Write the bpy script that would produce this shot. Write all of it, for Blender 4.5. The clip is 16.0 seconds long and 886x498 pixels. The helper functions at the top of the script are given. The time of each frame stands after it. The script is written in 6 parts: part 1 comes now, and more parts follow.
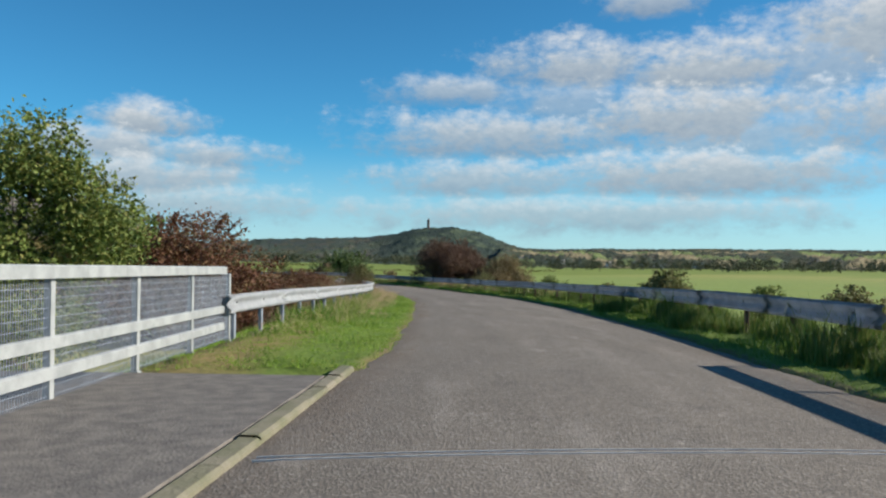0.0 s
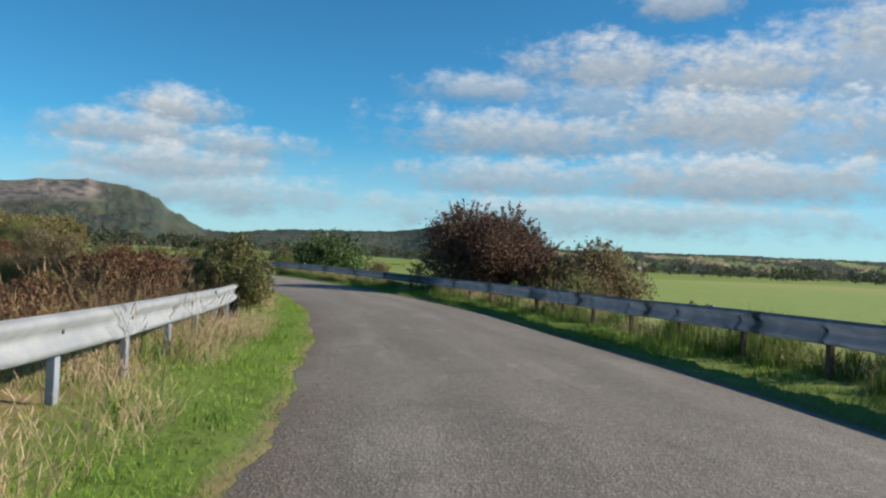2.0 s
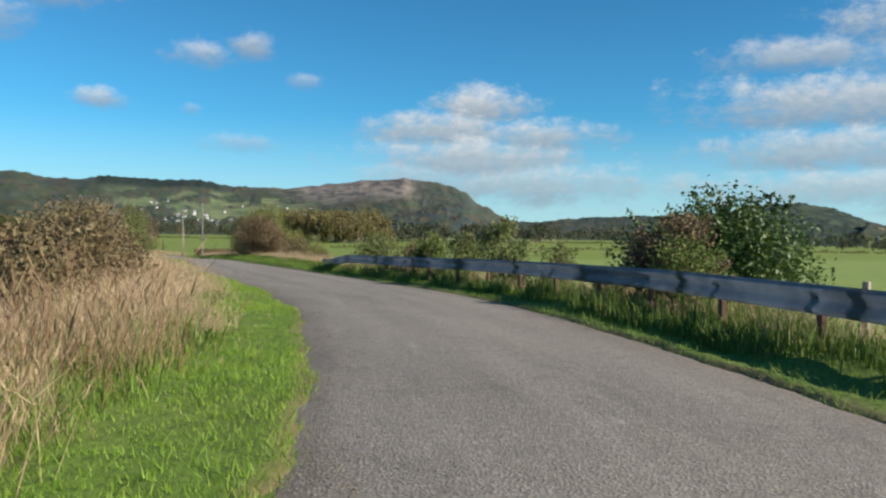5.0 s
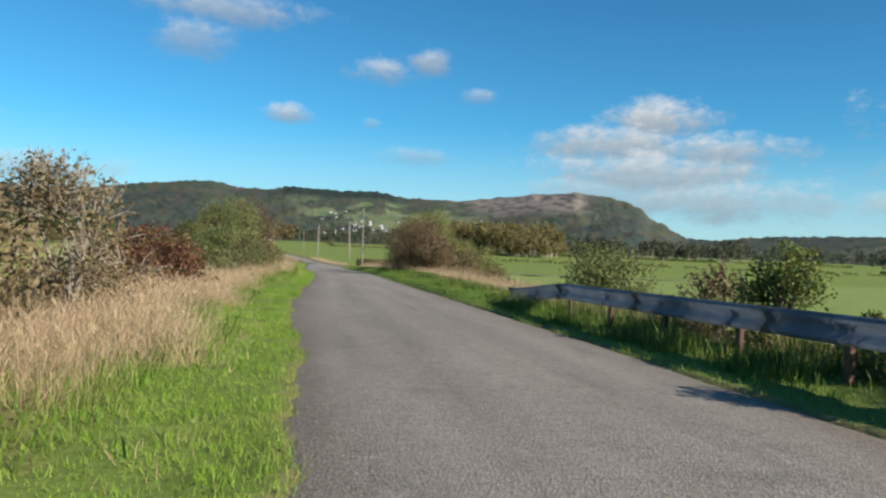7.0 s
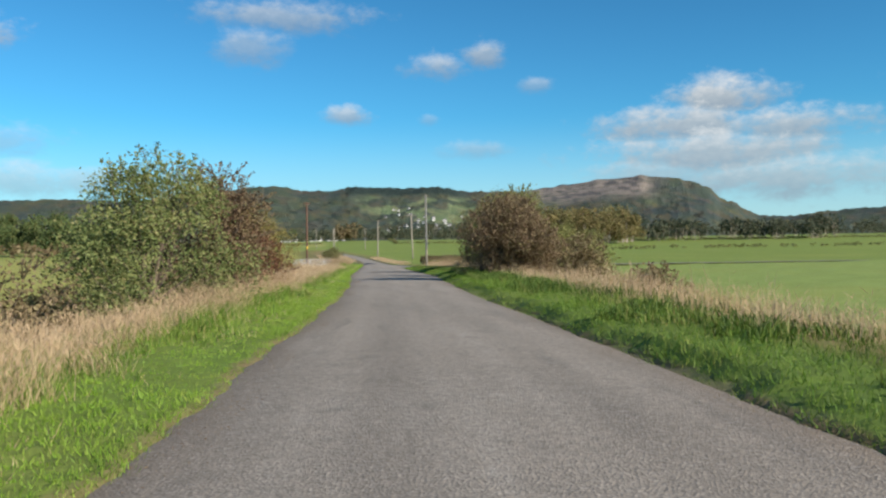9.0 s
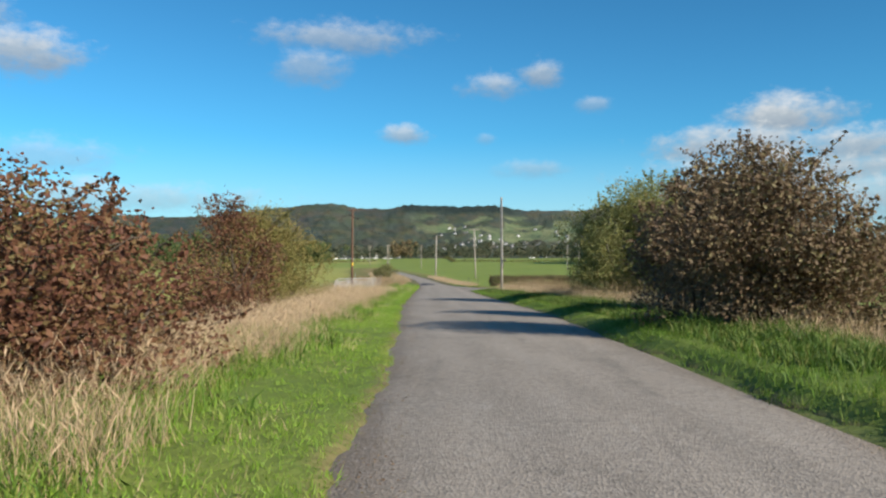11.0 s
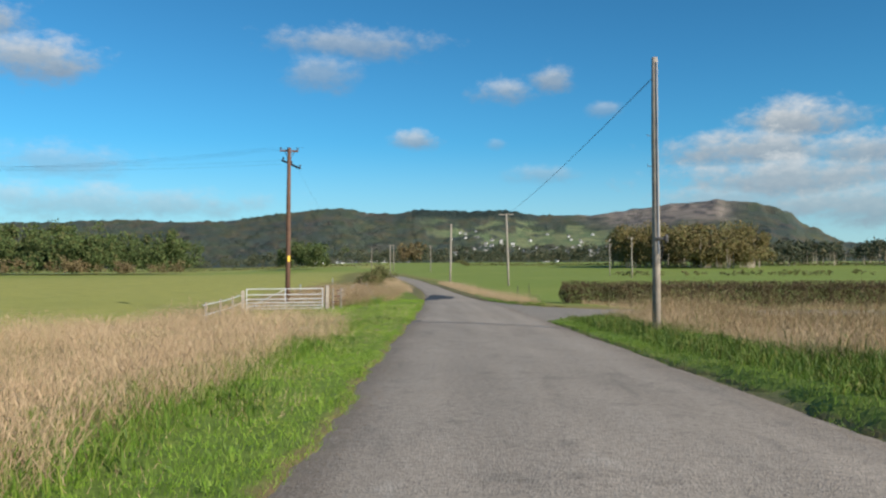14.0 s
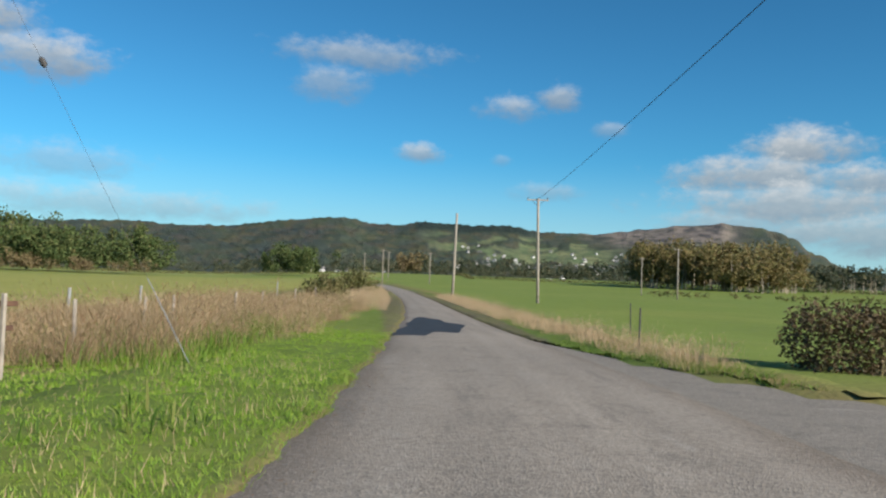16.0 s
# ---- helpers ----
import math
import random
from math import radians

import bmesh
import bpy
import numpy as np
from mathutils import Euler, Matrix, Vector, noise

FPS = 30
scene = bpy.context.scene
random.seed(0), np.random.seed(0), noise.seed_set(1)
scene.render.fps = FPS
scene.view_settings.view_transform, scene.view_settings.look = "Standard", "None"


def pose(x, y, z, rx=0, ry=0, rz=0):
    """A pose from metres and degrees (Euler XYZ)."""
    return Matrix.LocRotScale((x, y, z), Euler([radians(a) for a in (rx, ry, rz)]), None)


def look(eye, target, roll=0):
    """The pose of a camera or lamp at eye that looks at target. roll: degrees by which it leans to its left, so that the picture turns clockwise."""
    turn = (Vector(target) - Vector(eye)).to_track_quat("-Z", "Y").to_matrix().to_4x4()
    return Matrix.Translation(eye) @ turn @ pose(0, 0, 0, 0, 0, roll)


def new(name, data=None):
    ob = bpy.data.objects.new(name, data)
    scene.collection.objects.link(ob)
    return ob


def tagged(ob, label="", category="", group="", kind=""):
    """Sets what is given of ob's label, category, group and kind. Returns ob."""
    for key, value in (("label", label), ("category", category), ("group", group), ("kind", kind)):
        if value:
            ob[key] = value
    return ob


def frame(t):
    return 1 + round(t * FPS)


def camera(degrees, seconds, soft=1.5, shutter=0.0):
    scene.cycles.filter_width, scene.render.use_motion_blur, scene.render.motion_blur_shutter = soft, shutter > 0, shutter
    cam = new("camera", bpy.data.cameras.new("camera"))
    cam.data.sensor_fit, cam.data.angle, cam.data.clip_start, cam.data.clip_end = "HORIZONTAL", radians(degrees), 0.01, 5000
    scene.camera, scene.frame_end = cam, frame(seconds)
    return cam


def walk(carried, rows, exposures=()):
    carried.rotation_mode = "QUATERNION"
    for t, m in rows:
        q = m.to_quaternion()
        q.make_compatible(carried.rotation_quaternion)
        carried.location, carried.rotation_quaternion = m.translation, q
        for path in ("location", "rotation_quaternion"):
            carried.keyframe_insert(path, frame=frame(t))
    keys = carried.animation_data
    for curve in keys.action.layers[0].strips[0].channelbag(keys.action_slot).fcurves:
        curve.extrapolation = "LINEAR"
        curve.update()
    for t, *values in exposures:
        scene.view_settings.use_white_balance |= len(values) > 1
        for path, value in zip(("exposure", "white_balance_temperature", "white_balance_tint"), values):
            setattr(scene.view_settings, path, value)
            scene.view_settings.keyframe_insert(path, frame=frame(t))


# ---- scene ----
EXPOSURE = 0.80
cam = camera(57.1, 16.0, soft=2.3)
PATH = [
    (0.0, 0.000, 0.000, 1.400, 91.11, -0.46, -43.79),
    (0.5, 7.227, 7.125, 1.376, 91.89, -0.54, -43.97),
    (1.0, 13.702, 13.746, 1.297, 92.06, -0.72, -44.03),
    (1.5, 19.641, 20.160, 1.172, 91.06, -2.18, -43.96),
    (2.0, 25.293, 26.851, 1.018, 90.84, -2.56, -42.13),
    (2.5, 30.758, 34.115, 0.910, 89.87, -2.56, -38.37),
    (3.0, 35.630, 41.483, 0.813, 89.58, -2.35, -32.65),
    (3.5, 39.576, 48.364, 0.763, 88.97, -1.60, -29.39),
    (4.0, 42.558, 54.693, 0.784, 89.03, -0.58, -26.75),
    (4.5, 44.831, 60.478, 0.850, 89.20, -0.66, -23.88),
    (5.0, 46.570, 65.776, 0.912, 89.38, -0.79, -21.01),
    (5.5, 47.888, 70.640, 0.962, 89.56, -1.00, -18.14),
    (6.0, 48.858, 75.147, 0.985, 89.73, -1.29, -15.27),
    (6.5, 49.540, 79.417, 0.964, 89.91, -1.63, -12.40),
    (7.0, 49.999, 83.654, 0.877, 90.03, -2.41, -9.14),
    (7.5, 50.325, 88.194, 0.795, 90.14, -2.79, -6.92),
    (8.0, 50.669, 93.302, 0.765, 89.84, -1.34, -5.84),
    (8.5, 51.254, 98.133, 0.755, 89.60, 0.06, -5.29),
    (9.0, 51.257, 102.712, 0.708, 89.50, 0.83, -4.61),
    (9.5, 51.085, 107.233, 0.628, 89.71, 0.60, -2.79),
    (10.0, 50.951, 111.959, 0.554, 91.02, 0.11, -1.12),
    (10.5, 50.839, 117.168, 0.517, 90.93, 0.11, -0.93),
    (11.0, 50.738, 122.988, 0.495, 90.85, 0.12, -0.73),
    (11.5, 50.643, 129.461, 0.468, 90.76, 0.15, -0.54),
    (12.0, 50.551, 136.561, 0.418, 90.67, 0.18, -0.34),
    (12.5, 50.467, 144.206, 0.320, 90.58, 0.23, -0.15),
    (13.0, 50.399, 152.257, 0.140, 90.96, -0.01, -0.23),
    (13.5, 50.344, 160.487, -0.085, 91.22, -0.08, -0.10),
    (14.0, 50.350, 168.692, -0.257, 91.23, 0.14, 0.00),
    (14.5, 50.310, 176.856, -0.435, 91.24, -0.10, -0.02),
    (15.0, 50.329, 184.838, -0.666, 91.48, -1.10, -0.06),
    (15.5, 50.409, 192.772, -0.888, 91.65, -1.82, -0.01),
    (16.0, 50.441, 200.516, -0.967, 92.19, -2.18, 0.06),
]
walk(cam, [(t, pose(*p)) for t, *p in PATH], exposures=[(0.0, EXPOSURE), (0.6, EXPOSURE + 0.02), (1.0, EXPOSURE - 0.24), (1.5, EXPOSURE - 0.02), (10.5, EXPOSURE), (12.5, EXPOSURE + 0.08), (13.0, EXPOSURE + 0.02), (13.5, EXPOSURE - 0.14), (16.0, EXPOSURE - 0.17)])

# ---------------- world and sun ----------------
SUN_TO = Vector((0.686, -0.586, 0.432)).normalized()
sun = new("sun", bpy.data.lights.new("sun", "SUN"))
sun.data.energy, sun.data.angle, sun.data.color = 5.0, radians(0.6), (1.0, 0.92, 0.80)
sun.matrix_basis = look((0, 0, 60), Vector((0, 0, 60)) - SUN_TO)


class Nodes:
    """A short way to write node trees."""

    def __init__(self, tree):
        self.tree = tree
        tree.nodes.clear()

    def add(self, kind, **props):
        n = self.tree.nodes.new(kind)
        for k, v in props.items():
            if k == "operation": n.operation = v
            elif k == "data_type": n.data_type = v
            elif k == "blend_type": n.blend_type = v
            elif k == "noise_dimensions": n.noise_dimensions = v
            elif k == "voronoi_dimensions": n.voronoi_dimensions = v
            elif k == "feature": n.feature = v
            elif k == "interpolation_type": n.interpolation_type = v
            elif k == "attribute_name": n.attribute_name = v
        return n

    def put(self, socket, value):
        if isinstance(value, bpy.types.NodeSocket):
            self.tree.links.new(value, socket)
        elif value is not None:
            socket.default_value = value

    def math(self, op, a, b=None, c=None):
        n = self.add("ShaderNodeMath", operation=op)
        for i, v in enumerate((a, b, c)):
            if v is not None:
                self.put(n.inputs[i], v)
        return n.outputs[0]

    def smooth(self, v, lo, hi, a=0.0, b=1.0):
        n = self.add("ShaderNodeMapRange", interpolation_type="SMOOTHSTEP")
        for i, x in enumerate((v, lo, hi, a, b)):
            self.put(n.inputs[i], x)
        return n.outputs[0]

    def mix(self, f, a, b, blend="MIX"):
        n = self.add("ShaderNodeMix", data_type="RGBA", blend_type=blend)
        for i, v in ((0, f), (6, a), (7, b)):
            if isinstance(v, tuple) and len(v) == 3:
                v = (*v, 1)
            self.put(n.inputs[i], v)
        return n.outputs[2]

    def noise(self, vec, scale, detail=4.0, rough=0.55, out=0):
        n = self.add("ShaderNodeTexNoise")
        if vec is not None:
            self.put(n.inputs["Vector"], vec)
        n.inputs["Scale"].default_value, n.inputs["Detail"].default_value = scale, detail
        n.inputs["Roughness"].default_value = rough
        return n.outputs[out]

    def ramp(self, f, stops):
        n = self.add("ShaderNodeValToRGB")
        e = n.color_ramp.elements
        while len(e) < len(stops):
            e.new(0.5)
        for el, (p, c) in zip(e, stops):
            el.position, el.color = p, (*c, 1)
        self.put(n.inputs[0], f)
        return n.outputs[0]

    def xyz(self, v):
        n = self.add("ShaderNodeSeparateXYZ")
        self.put(n.inputs[0], v)
        return n.outputs

    def vec(self, x, y, z):
        n = self.add("ShaderNodeCombineXYZ")
        for i, v in enumerate((x, y, z)):
            self.put(n.inputs[i], v)
        return n.outputs[0]


world = bpy.data.worlds.new("sky")
scene.world = world
world.use_nodes = True
W = Nodes(world.node_tree)
sky = W.add("ShaderNodeTexSky")
sky.sky_type, sky.sun_disc = "NISHITA", False
sky.sun_elevation = math.asin(SUN_TO.z)
sky.sun_rotation = math.atan2(SUN_TO.x, SUN_TO.y)
sky.air_density, sky.dust_density, sky.ozone_density = 1.0, 0.0, 4.0
d = W.xyz(W.add("ShaderNodeTexCoord").outputs["Generated"])
az = W.math("DEGREES", W.math("ARCTAN2", W.math("MULTIPLY", d[0], -1.0), d[1]))
el = W.math("DEGREES", W.math("ARCSINE", d[2]))
cv = W.vec(W.math("MULTIPLY", az, 0.62), el, 0.0)
n_big, n_fine = W.noise(cv, 0.6, 7, 0.62), W.noise(cv, 1.8, 5, 0.6)
warp = W.math("ADD", W.math("MULTIPLY", W.math("SUBTRACT", n_big, 0.5), 2.6), W.math("MULTIPLY", W.math("SUBTRACT", n_fine, 0.5), 0.9))
# azimuth (left positive), elevation, half width, half height, thickness
CLOUDS = [
    (-23.6, 9.2, 4.4, 1.6, 1.0), (-21.0, 7.6, 6.5, 2.0, 0.95), (-27.0, 7.2, 6.0, 1.5, 0.9), (-23.0, 5.6, 9.0, 2.4, 0.9), (-27.0, 4.0, 9.0, 1.8, 0.75), (-19.5, 4.4, 6.0, 1.8, 0.6),
    (1.9, 8.8, 2.0, 0.8, 0.75), (-3.8, 8.5, 0.9, 0.5, 0.3), (-11.3, 10.7, 1.4, 0.7, 0.4), (-4.3, 12.1, 2.5, 0.95, 0.7),
    (-7.6, 12.9, 1.8, 1.1, 0.75), (6.5, 15.3, 6.4, 1.3, 0.65), (8.4, 13.4, 3.0, 1.6, 0.55), (-7.2, 6.4, 2.8, 0.8, 0.4),
    (27.0, 13.0, 4.6, 1.7, 0.9), (31.0, 15.0, 4.4, 2.0, 0.95), (25.5, 6.8, 5.5, 1.3, 0.4), (24.0, 4.2, 14.0, 1.3, 0.5),
    (-44.2, 12.0, 5.2, 1.4, 0.75), (-53.0, 13.6, 7.4, 2.4, 0.95), (-62.0, 13.0, 9.0, 3.2, 1.0), (-73.0, 14.8, 9.0, 4.0, 1.0),
    (-48.0, 9.0, 12.0, 2.3, 0.9), (-61.0, 10.0, 12.0, 3.4, 1.0), (-75.0, 9.4, 12.0, 4.2, 1.0), (-47.0, 6.0, 10.0, 1.9, 0.8),
    (-62.0, 6.2, 15.0, 2.6, 0.95), (-54.0, 3.6, 22.0, 1.7, 0.7), (-58.0, 17.6, 4.5, 1.3, 0.8), (-70.0, 18.3, 6.0, 2.2, 1.0),
    (-64.0, 8.6, 13.0, 5.6, 0.72), (-53.0, 11.0, 8.0, 3.2, 0.6), (-70.0, 13.0, 10.0, 4.5, 0.75),
    (-100.0, 12.0, 20.0, 7.0, 0.9), (120.0, 18.0, 30.0, 5.0, 0.7), (60.0, 20.0, 14.0, 3.0, 0.7), (-150.0, 22.0, 25.0, 6.0, 0.7),
]
cover, lit = 0.0, 0.0
for a, e, ra, re, k in CLOUDS:
    u = W.math("DIVIDE", W.math("SUBTRACT", az, a), ra)
    v = W.math("DIVIDE", W.math("SUBTRACT", el, e), re)
    r = W.math("SUBTRACT", W.math("SQRT", W.math("ADD", W.math("MULTIPLY", u, u), W.math("MULTIPLY", v, v))), W.math("MULTIPLY", warp, 0.75))
    m = W.smooth(r, 1.15, 0.15, 0.0, k)
    lit = W.math("MAXIMUM", lit, W.math("MULTIPLY", m, W.smooth(v, -1.2, 1.0)))
    cover = W.math("MAXIMUM", cover, m)
shade = W.math("DIVIDE", lit, W.math("ADD", cover, 0.001))
shade = W.math("ADD", shade, W.math("MULTIPLY", W.math("SUBTRACT", n_fine, 0.5), 0.55))
cloud = W.ramp(shade, [(0.22, (0.27, 0.33, 0.40)), (0.62, (0.42, 0.47, 0.51)), (1.0, (0.72, 0.73, 0.73))])
SKY, CLOUD = 0.069, 0.63
hsv = W.add("ShaderNodeHueSaturation")
hsv.inputs["Saturation"].default_value = 1.0
W.put(hsv.inputs["Color"], W.mix(1.0, sky.outputs[0], (0.345, 0.94, 1.14), "MULTIPLY"))
sky_colour = W.mix(W.smooth(el, 9.0, 0.0, 0.0, 0.6), hsv.outputs[0], (4.9, 6.3, 7.2))
sky_colour = W.mix(W.smooth(el, 6.0, 22.0, 0.0, 0.12), sky_colour, (0.0, 0.0, 0.0))
bg_sky, bg_cloud, mixer = W.add("ShaderNodeBackground"), W.add("ShaderNodeBackground"), W.add("ShaderNodeMixShader")
W.put(bg_sky.inputs[0], sky_colour)
bg_sky.inputs[1].default_value = SKY
W.put(bg_cloud.inputs[0], cloud)
bg_cloud.inputs[1].default_value = CLOUD
W.put(mixer.inputs[0], W.math("MULTIPLY", cover, 0.92))
W.put(mixer.inputs[1], bg_sky.outputs[0])
W.put(mixer.inputs[2], bg_cloud.outputs[0])
W.put(W.add("ShaderNodeOutputWorld").inputs[0], mixer.outputs[0])


# ---------------- materials ----------------
def material(name, rough=0.8, metal=0.0, spec=0.3):
    m = bpy.data.materials.new(name)
    m.use_nodes = True
    t = Nodes(m.node_tree)
    t.bsdf, t.out = t.add("ShaderNodeBsdfPrincipled"), t.add("ShaderNodeOutputMaterial")
    t.bsdf.inputs["Roughness"].default_value, t.bsdf.inputs["Metallic"].default_value = rough, metal
    t.bsdf.inputs["Specular IOR Level"].default_value = spec
    t.put(t.out.inputs[0], t.bsdf.outputs[0])
    t.pos = t.add("ShaderNodeNewGeometry").outputs["Position"]
    return m, t


def bump(t, height, strength, distance):
    b = t.add("ShaderNodeBump")
    b.inputs["Strength"].default_value, b.inputs["Distance"].default_value = strength, distance
    t.put(b.inputs["Height"], height)
    t.put(t.bsdf.inputs["Normal"], b.outputs[0])


def plain(name, c1, c2, scale=6.0, rough=0.7, metal=0.0, relief=0.2, depth=0.01):
    m, t = material(name, rough, metal)
    n, f = t.noise(t.pos, scale, 6), t.noise(t.pos, scale * 9, 3)
    c = t.mix(t.smooth(n, 0.3, 0.7), c1, c2)
    t.put(t.bsdf.inputs[0], t.mix(t.smooth(f, 0.55, 0.8, 0, 0.5), c, tuple(x * 0.6 for x in c1)))
    bump(t, f, relief, depth)
    return m


def leafy(name, colours, clear=0.3, rough=0.6):
    """Leaves and blades: one colour each, some light passing through."""
    m, t = material(name, rough, 0.0, 0.25)
    rnd = t.add("ShaderNodeNewGeometry").outputs["Random Per Island"]
    patch = t.math("ADD", t.math("MULTIPLY", t.noise(t.pos, 0.5, 3), 0.55), t.math("MULTIPLY", t.noise(t.pos, 3.2, 3), 0.45))
    f = t.math("ADD", t.math("MULTIPLY", rnd, 0.7), t.math("MULTIPLY", t.math("SUBTRACT", patch, 0.37), 1.15))
    c = t.ramp(f, [(i / (len(colours) - 1), x) for i, x in enumerate(colours)])
    t.put(t.bsdf.inputs[0], c)
    tr, mx = t.add("ShaderNodeBsdfTranslucent"), t.add("ShaderNodeMixShader")
    t.put(tr.inputs[0], c)
    mx.inputs[0].default_value = clear
    t.put(mx.inputs[1], t.bsdf.outputs[0])
    t.put(mx.inputs[2], tr.outputs[0])
    t.put(t.out.inputs[0], mx.outputs[0])
    return m


def asphalt_material():
    """Worn chippings: streaks along the lane, pale scuffed spots, dark filled patches and loose grit."""
    m, t = material("asphalt", 0.88, 0.0, 0.2)
    a = t.add("ShaderNodeAttribute", attribute_name="zone")
    lane = t.xyz(t.add("ShaderNodeAttribute", attribute_name="lane").outputs["Vector"])
    run = t.vec(t.math("MULTIPLY", lane[0], 0.16), lane[1], 0.0)
    streak, scuff = t.noise(run, 1.5, 5, 0.6), t.noise(t.vec(t.math("MULTIPLY", lane[0], 0.4), lane[1], 3.0), 2.4, 5, 0.65)
    big, mid, small = t.noise(t.pos, 0.22, 5), t.noise(t.pos, 1.6, 6, 0.65), t.noise(t.pos, 14.0, 4, 0.7)
    v = t.add("ShaderNodeTexVoronoi")
    t.put(v.inputs["Vector"], t.pos)
    v.inputs["Scale"].default_value = 48.0
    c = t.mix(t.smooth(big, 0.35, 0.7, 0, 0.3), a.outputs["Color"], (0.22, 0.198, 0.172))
    c = t.mix(t.smooth(streak, 0.5, 0.7, 0, 0.4), c, (0.29, 0.262, 0.228))
    c = t.mix(t.smooth(streak, 0.45, 0.28, 0, 0.45), c, (0.115, 0.103, 0.092))
    c = t.mix(t.smooth(scuff, 0.6, 0.75, 0, 0.5), c, (0.36, 0.33, 0.29))
    c = t.mix(t.smooth(mid, 0.52, 0.75, 0, 0.45), c, (0.10, 0.09, 0.08))
    c = t.mix(t.smooth(mid, 0.42, 0.22, 0, 0.35), c, (0.27, 0.243, 0.21))
    c = t.mix(t.smooth(small, 0.35, 0.7, 0, 0.42), c, (0.09, 0.08, 0.07))
    grit = t.xyz(v.outputs["Color"])[0]
    c = t.mix(t.smooth(grit, 0.72, 1.0, 0, 0.32), c, (0.38, 0.35, 0.31))
    c = t.mix(t.smooth(grit, 0.25, 0.0, 0, 0.3), c, (0.05, 0.046, 0.042))
    t.put(t.bsdf.inputs[0], c)
    bump(t, t.math("ADD", v.outputs["Distance"], mid), 0.5, 0.012)
    return m


def ground_material():
    m, t = material("turf", 0.9, 0.0, 0.15)
    a = t.add("ShaderNodeAttribute", attribute_name="zone")
    n1, n2, n3 = t.noise(t.pos, 0.05, 4), t.noise(t.pos, 0.6, 5), t.noise(t.pos, 9.0, 4)
    c = t.mix(t.smooth(n2, 0.3, 0.75, 0.0, 0.4), a.outputs["Color"], (0.14, 0.165, 0.038), "MIX")
    c = t.mix(t.smooth(n1, 0.45, 0.7, 0.0, 0.35), c, (0.27, 0.28, 0.07))
    c = t.mix(t.smooth(n3, 0.35, 0.75, 0.0, 0.4), c, (0.055, 0.075, 0.02))
    t.put(t.bsdf.inputs[0], c)
    bump(t, t.math("ADD", n3, n2), 0.6, 0.05)
    return m


def hill_material():
    m, t = material("hillside", 0.95, 0.0, 0.05)
    a = t.add("ShaderNodeAttribute", attribute_name="zone")
    n1, n2 = t.noise(t.pos, 0.012, 6, 0.65), t.noise(t.pos, 0.05, 5, 0.7)
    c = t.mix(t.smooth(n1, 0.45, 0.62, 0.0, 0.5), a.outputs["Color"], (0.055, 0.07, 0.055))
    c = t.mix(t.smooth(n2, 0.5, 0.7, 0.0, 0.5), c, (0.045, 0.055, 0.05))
    t.put(t.bsdf.inputs[0], c)
    bump(t, n2, 1.0, 14.0)
    return m


# galvanised steel again, with the right rail's shade put into its darker, bluer colour
SHADE_GALV = plain("shade_toned_steel", (0.26, 0.29, 0.34), (0.19, 0.215, 0.255), 2.5, 0.6, 0.2, 0.1, 0.004)
ASPHALT, TURF, HILLSIDE = asphalt_material(), ground_material(), hill_material()
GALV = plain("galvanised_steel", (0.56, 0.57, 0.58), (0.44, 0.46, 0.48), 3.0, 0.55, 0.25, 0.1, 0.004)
WHITE_STEEL = plain("white_painted_steel", (0.31, 0.325, 0.325), (0.22, 0.235, 0.235), 4.0, 0.6, 0.1, 0.1, 0.004)
DARK_STEEL = plain("dark_steel", (0.05, 0.05, 0.055), (0.09, 0.085, 0.08), 5.0, 0.6, 0.4)
MOSSY = plain("mossy_concrete", (0.20, 0.18, 0.135), (0.13, 0.13, 0.08), 2.2, 0.95, 0.0, 0.5, 0.02)
GRAVEL = plain("gritty_tarmac", (0.16, 0.145, 0.13), (0.10, 0.092, 0.085), 4.0, 0.95, 0.0, 0.6, 0.02)
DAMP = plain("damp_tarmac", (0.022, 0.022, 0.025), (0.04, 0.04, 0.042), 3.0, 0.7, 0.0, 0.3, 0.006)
TIMBER_BROWN = plain("brown_timber", (0.13, 0.07, 0.045), (0.09, 0.05, 0.035), 5.0, 0.8)
TIMBER_GREY = plain("weathered_timber", (0.34, 0.30, 0.25), (0.24, 0.21, 0.18), 5.0, 0.85)
BARK = plain("bark", (0.12, 0.09, 0.065), (0.07, 0.055, 0.04), 12.0, 0.9, 0.0, 0.6, 0.02)
PALE_TWIG = plain("pale_twigs", (0.36, 0.31, 0.25), (0.26, 0.22, 0.17), 9.0, 0.9)
WALL_WHITE = plain("white_render", (0.62, 0.61, 0.58), (0.48, 0.47, 0.44), 0.4, 0.9)
SLATE = plain("slate", (0.10, 0.10, 0.11), (0.15, 0.14, 0.14), 0.8, 0.7)
STONE = plain("dark_stone", (0.16, 0.15, 0.14), (0.11, 0.10, 0.10), 0.5, 0.9)
YELLOW = plain("yellow_plate", (0.75, 0.48, 0.05), (0.65, 0.42, 0.05), 5.0, 0.5)
GLASS_DARK = plain("dark_window", (0.03, 0.035, 0.04), (0.05, 0.055, 0.06), 1.0, 0.1)
RUBBER = plain("black_cable", (0.02, 0.02, 0.022), (0.03, 0.03, 0.03), 5.0, 0.6)
LEAF_GREEN = leafy("green_leaves", [(0.045, 0.07, 0.018), (0.09, 0.135, 0.03), (0.165, 0.205, 0.048), (0.30, 0.26, 0.085)])
LEAF_IVY = leafy("dark_green_leaves", [(0.025, 0.044, 0.015), (0.05, 0.088, 0.025), (0.088, 0.138, 0.037), (0.175, 0.188, 0.062)], 0.2, 0.45)
